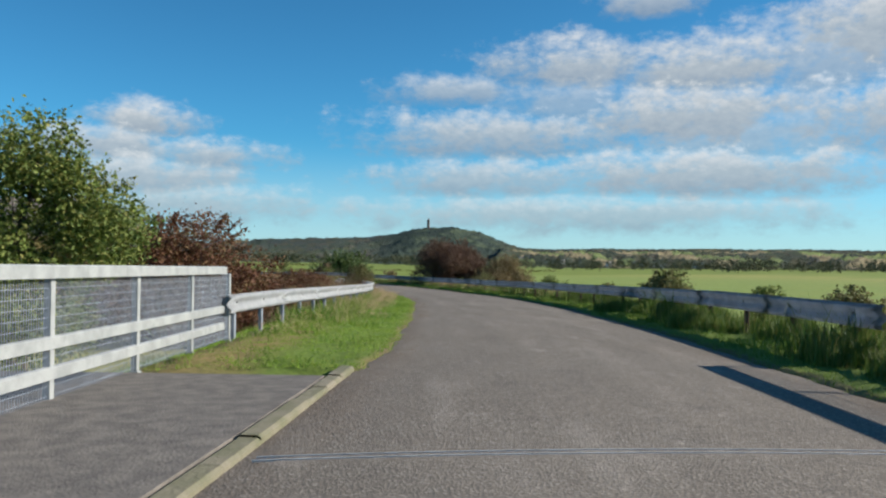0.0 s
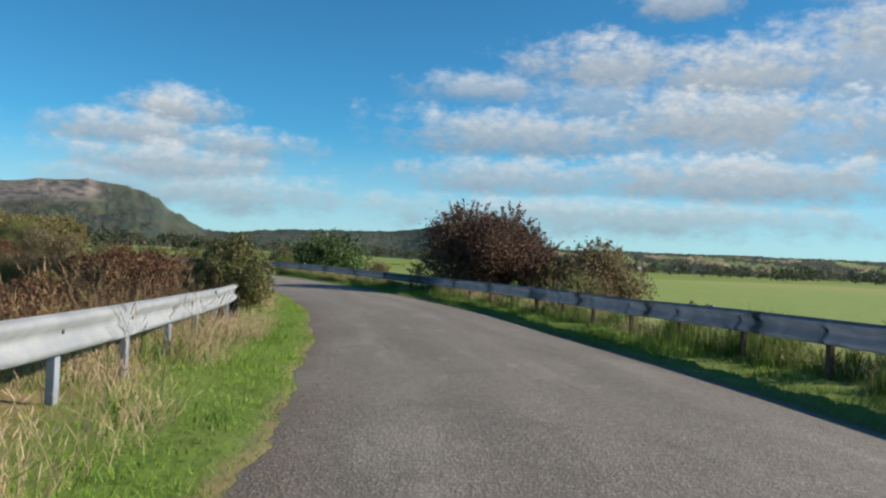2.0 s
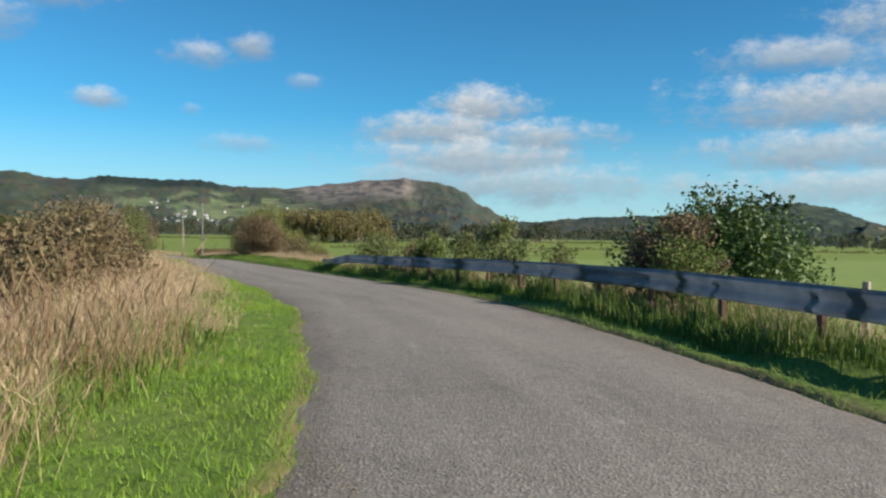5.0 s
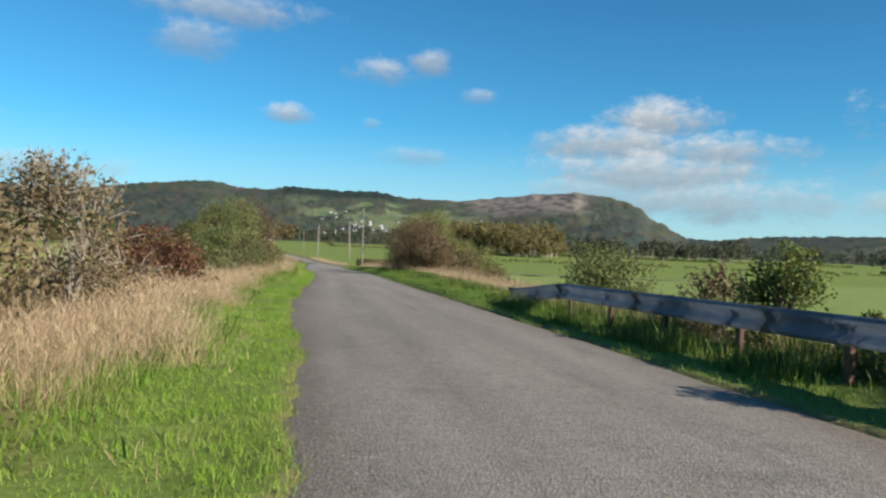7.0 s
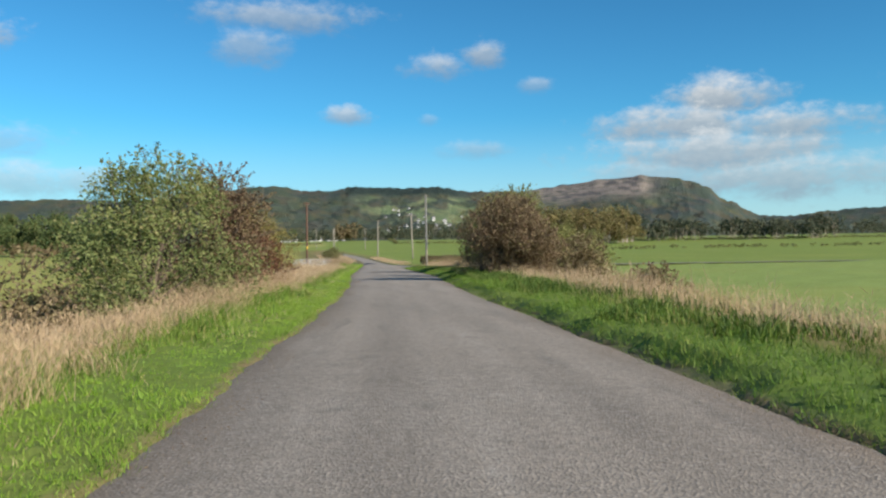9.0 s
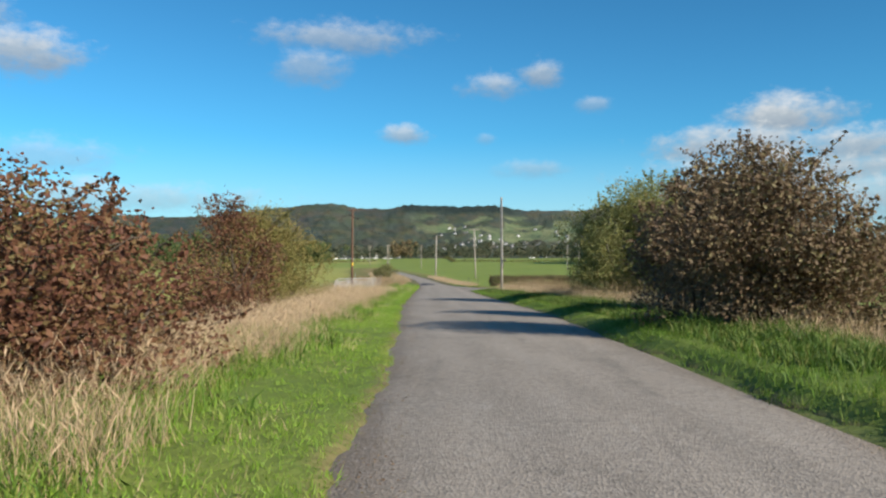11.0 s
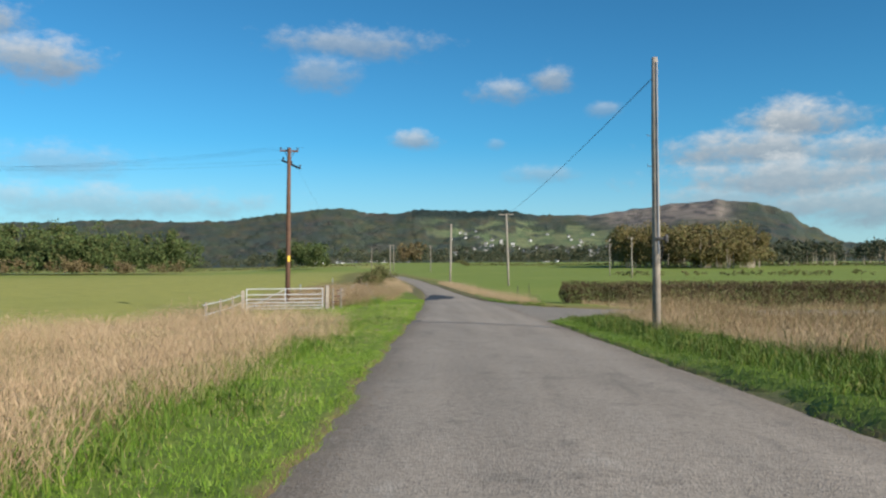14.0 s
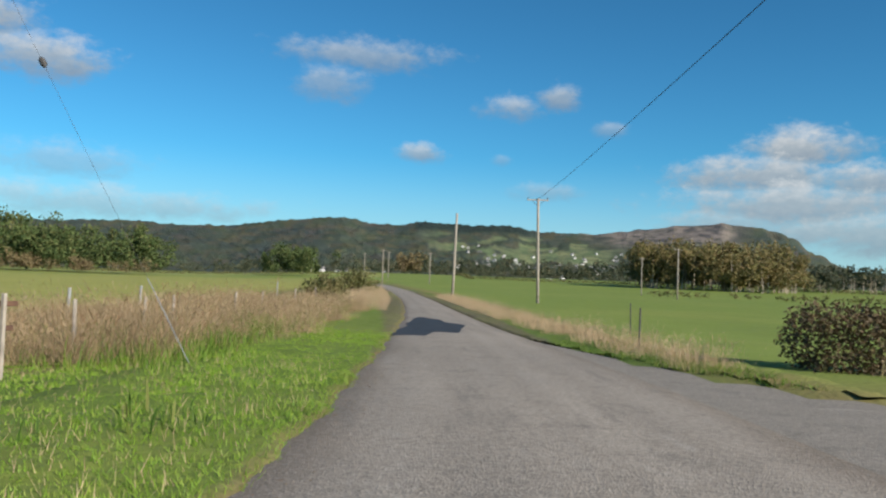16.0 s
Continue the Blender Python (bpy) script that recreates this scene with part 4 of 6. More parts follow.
#        name, label, x, y, rx, ry, h, leaf, count, leaf size, extras
BUSHES = [
    ("tree", "green and yellowing hawthorn tree behind the bridge rail", 9.0, 31.8, 4.3, 4.0, 9.3, LEAF_GREEN, 36000, 0.125, dict(low=0.1, sparse=0.2, twigs=170)),
    ("bush", "dark red autumn hawthorn bush behind the guard rail", 18.9, 39.7, 5.6, 4.0, 6.4, LEAF_RED, 34000, 0.12, {}),
    ("bush", "dark red and brown bramble behind the guard rail", 24.3, 43.0, 3.4, 3.0, 2.9, LEAF_BROWN, 12000, 0.11, {}),
    ("bush", "brown bramble thicket behind the guard rail", 21.0, 36.5, 2.4, 2.0, 2.2, LEAF_RED, 9000, 0.1, {}),
    ("bush", "brown bramble thicket behind the guard rail", 26.2, 40.6, 2.6, 2.0, 2.1, LEAF_BROWN, 10000, 0.09, {}),
    ("bush", "russet bramble thicket behind the guard rail", 30.0, 46.5, 2.8, 2.4, 2.3, LEAF_RED, 11000, 0.09, {}),
    ("bush", "olive bush growing through the guard rail", 34.05, 43.7, 1.0, 1.25, 1.95, LEAF_MIXED, 13000, 0.045, dict(low=0.12, twigs=130, stems=12)),
    ("bush", "russet shrub with dry stems by the lane", 36.0, 53.4, 2.6, 2.6, 2.2, LEAF_RED, 11000, 0.085, {}),
    ("bush", "brown shrub with dry stems by the lane", 38.4, 61.0, 2.4, 2.6, 2.0, LEAF_BROWN, 11000, 0.085, {}),
    ("bush", "russet shrub in the hedge", 36.0, 62.0, 2.8, 2.6, 2.5, LEAF_RED, 9000, 0.09, {}),
    ("bush", "russet shrub in the hedge", 40.6, 68.5, 2.2, 2.4, 2.0, LEAF_RED, 9000, 0.085, {}),
    ("bush", "dark purple brown shrub by the lane", 43.5, 75.2, 1.6, 1.8, 2.1, LEAF_RED, 9500, 0.08, {}),
    ("bush", "brown shrub in the hedge", 44.4, 82.5, 2.0, 2.6, 2.3, LEAF_BROWN, 9000, 0.085, {}),
    ("bush", "brown twiggy hawthorn beside dry grass", 45.2, 90.0, 2.0, 2.6, 3.0, LEAF_BROWN, 12000, 0.075, dict(sparse=0.12)),
    ("bush", "brown twiggy hawthorn beside dry grass", 44.6, 95.5, 2.0, 2.4, 3.4, LEAF_BROWN, 10000, 0.075, dict(sparse=0.2, wood=PALE_TWIG, twigs=160)),
    ("bush", "nearly bare hawthorn with pale grey twigs", 45.4, 99.8, 1.45, 1.6, 3.4, LEAF_BROWN, 6500, 0.06, dict(sparse=0.35, wood=PALE_TWIG, twigs=420, stems=14)),
    ("bush", "low russet bush in the hedge", 45.3, 108.6, 1.9, 2.4, 2.15, LEAF_RED, 10000, 0.08, {}),
    ("bush", "low russet bush in the hedge", 43.0, 113.0, 2.4, 2.4, 2.5, LEAF_RED, 9000, 0.08, {}),
    ("bush", "olive hawthorn bush beside dry grass", 46.2, 121.6, 2.15, 2.6, 3.75, LEAF_WILLOW, 26000, 0.05, dict(sparse=0.16, twigs=110)),
    ("tree", "thinly leaved hawthorn tree over the lane", 46.3, 125.8, 1.95, 2.4, 3.95, LEAF_THORN, 18500, 0.058, dict(sparse=0.26, twigs=190, low=0.04)),
    ("bush", "dark red hawthorn bush beside dry grass", 46.2, 132.2, 2.0, 3.0, 2.8, LEAF_RED, 24000, 0.055, {}),
    ("bush", "brown bush in the hedge", 43.6, 138.5, 2.2, 2.8, 2.8, LEAF_BROWN, 8000, 0.09, {}),
    ("tree", "red leaved hawthorn tree in the hedge", 41.0, 161.5, 2.9, 2.8, 6.2, LEAF_RED, 15000, 0.09, dict(sparse=0.18, twigs=120)),
    ("bush", "large rounded olive bush beside dry grass", 39.7, 173.4, 4.6, 4.2, 6.7, LEAF_OLIVE, 60000, 0.075, {}),
    ("bush", "small dark bush at the foot of the guard rail", 24.7, 14.9, 1.0, 1.0, 1.4, LEAF_MIXED, 7000, 0.06, dict(twigs=25)),
    ("bush", "small rounded green bush behind the guard rail", 40.6, 28.8, 1.2, 1.2, 1.5, LEAF_MIXED, 6000, 0.08, {}),
    ("bush", "large dark red hawthorn behind the guard rail", 53.2, 54.8, 3.6, 3.4, 5.0, LEAF_DARKRED, 80000, 0.078, dict(twigs=200, sparse=-0.35)),
    ("bush", "thin reddish hawthorn behind the guard rail", 55.8, 50.6, 3.2, 2.8, 5.0, LEAF_BROWN, 62000, 0.085, dict(twigs=140, sparse=-0.3)),
    ("tree", "glossy dark green ivy covered tree in the field edge", 73.0, 97.0, 5.4, 4.6, 5.9, LEAF_IVY, 22000, 0.17, dict(low=0.12)),
    ("bush", "russet and green willow bush behind the guard rail", 58.6, 106.3, 1.6, 1.6, 1.95, LEAF_WILLOW, 8000, 0.06, dict(sparse=0.15, twigs=120)),
    ("bush", "small green willow bush behind the guard rail", 57.5, 95.7, 0.9, 0.9, 1.75, LEAF_GREEN, 6000, 0.055, dict(sparse=0.1, twigs=90)),
    ("bush", "small green willow bush behind the guard rail", 57.5, 92.2, 0.85, 0.9, 1.7, LEAF_WILLOW, 5500, 0.05, dict(twigs=120, sparse=0.12)),
    ("bush", "thin green willow shoots behind the guard rail", 60.2, 112.0, 1.5, 1.5, 2.9, LEAF_GREEN, 3500, 0.06, dict(sparse=0.4, twigs=150)),
    ("bush", "brown hawthorn bush on the verge", 56.9, 138.8, 2.3, 2.8, 3.7, LEAF_THORN, 36000, 0.06, dict(twigs=140)),
    ("bush", "low brown hawthorn bush on the verge", 60.2, 140.2, 2.2, 2.2, 2.9, LEAF_BROWN, 10000, 0.08, dict(sparse=0.1)),
    ("bush", "small brown bush in rough grass", 60.6, 129.8, 1.3, 1.3, 1.9, LEAF_BROWN, 5000, 0.075, dict(sparse=0.12)),
    ("bush", "olive green bush behind the brown hawthorn", 58.6, 146.2, 2.4, 2.6, 4.2, LEAF_THORN, 24000, 0.10, dict(twigs=60)),
    ("bush", "large olive green willow bush beside the lane", 60.8, 162.8, 3.8, 3.8, 6.9, LEAF_SALLOW, 80000, 0.07, dict(twigs=110, low=0.09, stems=12, wood=PALE_TWIG)),
    ("bush", "large olive green willow bush beside the lane", 64.0, 159.0, 3.4, 3.4, 4.8, LEAF_SALLOW, 40000, 0.085, dict(twigs=90, low=0.02)),
    ("bush", "small dark bush at the field gate", 42.8, 254.0, 1.6, 1.6, 1.7, LEAF_MIXED, 3000, 0.12, {}),
    ("bush", "small dark bush in the field edge", 41.5, 284.0, 2.4, 2.4, 2.6, LEAF_MIXED, 3000, 0.16, {}),
]
for i, s in enumerate((16, 21, 30, 36, 47, 56, 62, 67, 84, 90, 96, 101, 105, 111, 116)):
    q = along(s + 0.7 * math.sin(i * 2.1), 3.1 + 0.4 * math.sin(i * 1.7), 1)
    k = 0.8 + 0.3 * math.sin(i * 3.3)
    BUSHES.append(("bush", "low bramble in rough grass behind the guard rail", float(q[0]), float(q[1]), 1.0 * k, 0.9 * k, 1.15 * k + 0.2, (LEAF_MIXED, LEAF_GREEN, LEAF_BROWN)[i % 3], 3200, 0.055, dict(n_lobes=14, stems=4, twigs=22)))
for i, s in enumerate(np.arange(94, 152, 4.6)):
    q = along(s + 0.9 * math.sin(i * 2.7), 6.6 + 1.0 * math.sin(i * 1.9), -1)
    BUSHES.append(("bush", "low brown scrub behind the dry grass", float(q[0]), float(q[1]), 2.1, 2.2, 1.9 + 0.35 * math.sin(i * 3.7), (LEAF_BROWN, LEAF_OLIVE, LEAF_THORN)[i % 3], 8000, 0.065, dict(n_lobes=18, stems=5, twigs=70, sparse=0.1)))
BUSHES += [
    ("bush", "small green willow bush behind the guard rail", 57.6, 89.0, 0.8, 0.9, 2.2, LEAF_WILLOW, 6000, 0.055, dict(twigs=120, sparse=0.12)),
    # out of view: this bush is added to throw shade on verge and lane
    ("bush", "unseen brown willow bush added for shade behind the guard rail", 56.8, 79.5, 0.9, 1.2, 1.9, LEAF_THORN, 9000, 0.055, dict(twigs=60)),
]
for i, (name, label, x, y, rx, ry, h, leaf, count, size, extra) in enumerate(BUSHES):
    bush(name, label, "bush" if name == "bush" else "tree", x, y, rx, ry, h, leaf, count, size, 100 + i, **extra)


def trimmed_hedge(label, x0, x1, y0, y1, h, count, size, seed, leaf=LEAF_MIXED):
    """A cut hedge: leaves packed in a box with a rough flat top, on woody stems."""
    rng = np.random.default_rng(seed)
    cx, cy = (x0 + x1) / 2, (y0 + y1) / 2
    gz = ground_z(cx, cy)
    thing = base("hedge", pose(cx, cy, gz), label, "hedge")
    c = rng.uniform([x0 - cx, y0 - cy, 0.12], [x1 - cx, y1 - cy, h], (count, 3))
    hx, hy = (x1 - x0) / 2, (y1 - y0) / 2
    edge = np.minimum.reduce([hx - np.abs(c[:, 0]), hy - np.abs(c[:, 1]), h - c[:, 2]])
    c = c[(edge < 0.35) | (rng.uniform(0, 1, count) < 0.3)]
    c += 0.14 * np.stack([np.sin(c[:, 2] * 4 + c[:, 1] * 2), np.sin(c[:, 0] * 3.1), np.sin(c[:, 0] * 2.3 + c[:, 1] * 3)], 1)
    v, f = leaves_np(c, size, rng)
    link("crown", mesh_np("crown", v, f, leaf), thing)
    bm = bmesh.new()
    for i in range(int((x1 - x0 + y1 - y0) * 1.6)):
        p = Vector((rng.uniform(-hx, hx) * 0.85, rng.uniform(-hy, hy) * 0.7, -0.1))
        tube(bm, [p, p + Vector((rng.normal(0, 0.1), rng.normal(0, 0.1), h * 0.5)), p + Vector((rng.normal(0, 0.2), rng.normal(0, 0.15), h * 0.92))], [0.03, 0.02, 0.008], 5)
    tagged(part("stems", bm, BARK, thing), kind="stuff")
    return thing


trimmed_hedge("neatly cut dark olive hedge at the lane mouth", 57.3, 81.0, 215.2, 217.0, 1.5, 80000, 0.065, 7, LEAF_HEDGE)


# ---------------- poles, wires, gate, fences ----------------
def pole(label, x, y, h, r, mat, arms=(), turn=0.0, plate=False, lean=0.0):
    gz = ground_z(x, y)
    thing = base("utility_pole", pose(x, y, gz, 0, lean, turn), label, "utility pole", "poles along the lane")
    bm = bmesh.new()
    tube(bm, [(0, 0, -0.3), (0.01, 0, h * 0.35), (-0.01, 0.01, h * 0.7), (0, 0, h)], [r, r * 0.92, r * 0.82, r * 0.72], 12)
    shaft = part("shaft", bm, mat, thing)
    for f in shaft.data.polygons:
        f.use_smooth = len(f.vertices) == 4
    for z, half, tilt, off in arms:
        bm = bmesh.new()
        box(bm, -half, half, r * 0.7, r * 0.7 + 0.09, -0.05, 0.05, 0.008)
        arm = part("cross_arm", bm, DARK_STEEL if tilt else mat, thing, m=pose(0, 0, z, 0, tilt, off))
        for k in (-0.92, 0.0, 0.92):
            bm = bmesh.new()
            tube(bm, [(half * k, r * 0.7 + 0.045, 0.05), (half * k, r * 0.7 + 0.045, 0.12), (half * k, r * 0.7 + 0.045, 0.16), (half * k, r * 0.7 + 0.045, 0.2)], [0.015, 0.05, 0.055, 0.02], 8)
            part("insulator", bm, DARK_STEEL, arm)
        if not tilt:
            for sgn in (-1, 1):
                bm = bmesh.new()
                tube(bm, [(sgn * half * 0.55, r * 0.7 + 0.02, z - 0.03), (0, r * 0.75, z - 0.55)], [0.015, 0.015], 5)
                part("brace", bm, DARK_STEEL, thing)
    if plate:
        bm = bmesh.new()
        box(bm, -0.075, 0.075, -r - 0.012, -r + 0.01, -0.16, 0.16, 0.004)
        part("plate", bm, YELLOW, thing, "small yellow warning plate", m=pose(0.03, 0, 2.75, 0, 0, 18))
    return thing


verge_pole = pole("pale weathered timber pole on the verge", 56.66, 192.8, 8.15, 0.122, TIMBER_GREY)
bm = bmesh.new()
tube(bm, [(0.045, -0.128, 2.3), (0.04, -0.12, 4.0), (0.035, -0.11, 6.0), (0.03, -0.10, 8.0)], [0.018] * 4, 6)
part("conduit", bm, SHADE_GALV, verge_pole, "thin grey cable conduit")
bm = bmesh.new()
box(bm, -0.02, 0.24, -0.18, -0.10, 2.72, 2.79, 0.01)
bracket = part("bracket", bm, DARK_STEEL, verge_pole, "short black steel bracket")
bm = bmesh.new()
tube(bm, [(0.24, -0.16, 2.62), (0.25, -0.16, 2.68), (0.26, -0.16, 2.80), (0.26, -0.16, 2.88)], [0.02, 0.065, 0.07, 0.03], 8)
part("insulator", bm, DARK_STEEL, bracket)
bm = bmesh.new()
tube(bm, [(0.12, -0.16, 2.7), (0.16, -0.15, 2.4), (0.08, -0.16, 2.05)], [0.016, 0.016, 0.016], 5)
part("cable", bm, RUBBER, verge_pole, "loose black cable end")
for z in (4.9, 5.8):
    bm = bmesh.new()
    tube(bm, [(-0.10, -0.05, z), (-0.24, -0.08, z), (-0.25, -0.08, z + 0.05)], [0.012, 0.012, 0.012], 5)
    part("step_bolt", bm, DARK_STEEL, verge_pole)
pole("brown timber pole with cross arms beyond the gate", 41.74, 213.76, 8.9, 0.14, TIMBER_BROWN, [(8.75, 0.5, 0, 12), (8.0, 0.85, 20, -40)], 0, True, 0.6)
pole("timber pole with a cross arm in the field", 58.5, 270.1, 9.0, 0.14, TIMBER_GREY, [(8.9, 0.95, 0, 8)], lean=-1.5)
pole("pale timber pole beside the lane", 51.3, 278.1, 8.1, 0.14, TIMBER_GREY, lean=1.2)
for x, y, h, lab in ((46.5, 424, 8.6, "far pale timber pole"), (88.7, 334, 8.4, "far timber pole in the field"), (35.5, 398, 8.4, "far timber pole beside the lane"),
                     (33.0, 455, 9.0, "far timber pole beside the lane"), (92.0, 372, 8.0, "far timber pole in the field"), (24.0, 470, 8.5, "far timber pole near the houses")):
    pole(lab, x, y, h, 0.13, TIMBER_GREY, [(h - 0.2, 0.7, 0, 5)])


def wire(a, b, sag, label, r=0.011):
    a, b = Vector(a), Vector(b)
    bm = bmesh.new()
    pts = []
    for i in range(25):
        f = i / 24
        pts.append(a.lerp(b, f) - Vector((0, 0, sag * 4 * f * (1 - f))))
    tube(bm, pts, [r] * 25, 4, False)
    me = bpy.data.meshes.new("overhead_wire")
    bm.to_mesh(me)
    bm.free()
    me.materials.append(RUBBER)
    return tagged(link("overhead_wire", me), label, "overhead wire")


p1z, p3z, plz = ground_z(56.66, 192.8) + 7.6, ground_z(58.5, 270.1) + 8.9, ground_z(41.74, 213.76)
wire((56.66, 192.95, p1z), (58.2, 270.0, p3z), 0.35, "thin black overhead wire between two poles", 0.014)
for k, (dx, dz) in enumerate(((-0.85, 8.95), (0.0, 8.95), (0.85, 8.95))):
    wire((41.74 + dx, 213.9, plz + dz), (8.0 + dx * 0.5, 216.0 + k, plz + 8.4), 0.7, "thin black overhead wire crossing the field", 0.0032)
for dz in (8.2, 8.0):
    wire((41.5, 213.7, plz + dz), (10.0, 205.0, plz + dz - 0.4), 0.6, "thin black overhead wire crossing the field", 0.0032)


stay_a, stay_b = Vector((41.8, 213.7, 5.9)), Vector((47.0, 212.0, ground_z(47.0, 212.0) - 0.05))
stay = base("stay_wire", pose(0, 0, 0), "thin steel stay wire holding the brown pole", "stay wire")
bm = bmesh.new()
tube(bm, [stay_a, stay_a.lerp(stay_b, 0.5), stay_b], [0.0028] * 3, 5)
part("wire", bm, DARK_STEEL, stay)
bm = bmesh.new()
tube(bm, [stay_a.lerp(stay_b, f) for f in (0.44, 0.445, 0.455, 0.46)], [0.015, 0.05, 0.05, 0.015], 8)
part("insulator", bm, DARK_STEEL, stay)
bm = bmesh.new()
tube(bm, [stay_a.lerp(stay_b, 0.84), stay_a.lerp(stay_b, 0.98)], [0.0055, 0.0055], 6)
part("guard", bm, SHADE_GALV, stay, "grey wire guard")


def field_gate(label, x0, y0, x1, y1):
    gz = ground_z((x0 + x1) / 2, (y0 + y1) / 2)
    ang, wide = math.degrees(math.atan2(y1 - y0, x1 - x0)), math.hypot(x1 - x0, y1 - y0)
    thing = base("field_gate", pose(x0, y0, gz, 0, 0, ang), label, "gate")
    for z in (0.18, 0.32, 0.47, 0.64, 0.86, 1.14):
        bm = bmesh.new()
        tube(bm, [(0.03, 0, z), (wide - 0.03, 0, z)], [0.022, 0.022], 8)
        part("bar", bm, GALV, thing)
    for x in (0.03, wide * 0.5, wide - 0.03):
        bm = bmesh.new()
        tube(bm, [(x, 0.002, 0.16), (x, 0.002, 1.16)], [0.026, 0.026], 8)
        part("upright", bm, GALV, thing)
    bm = bmesh.new()
    tube(bm, [(0.05, 0.03, 0.2), (wide * 0.5, 0.03, 1.12)], [0.014, 0.014], 6)
    part("brace", bm, GALV, thing)
    return thing


def fence_post(x, y, h, r, mat=TIMBER_GREY, label="weathered timber fence post in dry grass", square=True):
    thing = base("fence_post", pose(x, y, ground_z(x, y), random.uniform(-2, 2), random.uniform(-2, 2), random.uniform(0, 40)), label, "fence post", "fence posts")
    bm = bmesh.new()
    if square:
        box(bm, -r, r, -r, r, -0.2, h, 0.012)
    else:
        tube(bm, [(0, 0, -0.2), (0, 0, h)], [r, r * 0.95], 10)
    part("post", bm, mat, thing)
    return thing


field_gate("galvanised tubular steel field gate, closed", 40.8, 208.2, 44.4, 209.2)
low = base("low_rail_fence", pose(40.6, 208.0, ground_z(40.6, 208.0), 0, 0, -84), "pale low tubular rail fence half hidden by dry grass", "fence")
for z in (0.98, 0.60):
    bm = bmesh.new()
    tube(bm, [(0.1, 0, z), (4.8, 0.03, z - 0.04), (9.6, 0, z - 0.02)], [0.022, 0.022, 0.022], 8)
    part("bar", bm, GALV, low)
for x in (3.1, 6.3, 9.5):
    bm = bmesh.new()
    box(bm, x - 0.035, x + 0.035, 0.035, 0.1, -0.3, 1.06, 0.008)
    part("post", bm, TIMBER_GREY, low)
for x, y, h, r in ((44.56, 209.25, 1.2, 0.085), (40.66, 208.15, 1.2, 0.085)):
    fence_post(x, y, h, r, TIMBER_GREY, "stout timber gate post")
stub = base("timber_fence", pose(44.8, 209.5, ground_z(44.8, 209.5), 0, 0, 70), "short dark timber rail fence beside the gate", "fence")
for x in (0.08, 0.95):
    bm = bmesh.new()
    box(bm, x - 0.025, x + 0.025, -0.03, 0.03, -0.2, 1.05, 0.008)
    part("post", bm, TIMBER_GREY, stub)
for z, x0, x1 in ((0.35, 0.0, 0.8), (0.62, 0.3, 1.15), (0.92, 0.55, 1.2)):
    bm = bmesh.new()
    box(bm, x0, x1, 0.039, 0.065, z - 0.035, z + 0.035, 0.008)
    part("rail", bm, TIMBER_BROWN, stub)
for i in range(7):
    fence_post(44.6 - i * 0.3 + 0.2 * (i % 2), 213.5 + i * (2.3 + 0.6 * i) + 0.5 * math.sin(i * 2.4), 0.92 + 0.1 * math.sin(i * 3.1), 0.03)
for x, y in ((40.1, 223.0), (39.7, 229.4), (37.3, 265.0)):
    fence_post(x, y, 1.1, 0.05, WHITE_STEEL, "pale post in long grass", False)
for x, y in ((54.98, 219.3), (56.5, 226.8)):
    fence_post(x, y, 1.0, 0.022, DARK_STEEL, "thin dark metal stake on the verge", False)
for i in range(9):
    q = along(18 + i * 9.5, 4.2, 1)
    fence_post(q[0], q[1], 1.1, 0.05)


# ---------------- hills and distance ----------------
HILL_C = (48.0, 110.0)
RIDGE = [(-95, 0.9), (-80, 1.0), (-72, 1.02), (-64, 1.12), (-56, 1.1), (-51, 1.08), (-49.6, 1.12), (-48.4, 1.5), (-46.4, 2.35), (-44.4, 2.68), (-42, 2.55), (-40.4, 2.15),
         (-38, 1.88), (-34, 1.75), (-31, 1.68), (-28, 1.3), (-26.0, 1.35), (-25.2, 1.75), (-24.5, 2.15), (-23.6, 2.55), (-22.9, 3.3), (-22.0, 3.62), (-21.1, 3.95), (-19.6, 4.1), (-18.4, 4.36), (-15.3, 4.05),
         (-12.3, 3.72), (-10.2, 3.42), (-6.3, 3.45), (-4.4, 3.8), (-1.5, 3.72), (1.5, 3.88), (3.1, 3.58), (5.2, 3.62), (6.9, 3.98), (9.0, 3.8), (11.4, 3.5), (14.6, 3.0),
         (18.6, 2.9), (20.9, 3.0), (25.3, 2.72), (35, 2.6), (48, 2.2), (70, 1.5)]
R_RIDGE, R_FOOT = 4100.0, 1300.0


def hill_height(a, r):
    """Height of the hills at azimuth a (degrees, left positive) and distance r from their centre of view."""
    a, r = np.asarray(a, float), np.asarray(r, float)
    elev = np.interp(np.where(a < -30, a + 0.55, a), *zip(*RIDGE)) + 0.06
    top = np.tan(np.radians(elev)) * R_RIDGE
    f = np.clip((r - R_FOOT) / (R_RIDGE - R_FOOT), 0, 1)
    shape = np.where(a < -49, f**0.8, 0.45 * f + 0.55 * f**2.2)
    wave = 6 * np.sin(a * 1.3 + r * 0.004) * np.sin(r * 0.0031 + a * 0.35) * f * (1 - f) * 4
    h = top * shape + wave
    back = np.clip((r - R_RIDGE) / 500.0, 0, 1)
    return (h - 2.0) * (1 - 0.35 * back) + 0.5


ha = np.arange(-95, 70.01, 0.2)
hr = np.concatenate([np.linspace(R_FOOT, R_RIDGE, 46), R_RIDGE + np.array([120, 300, 500])])
AA, RR = np.meshgrid(ha, hr)
HH = hill_height(AA, RR)
rng = np.random.default_rng(11)
f = (RR - R_FOOT) / (R_RIDGE - R_FOOT)


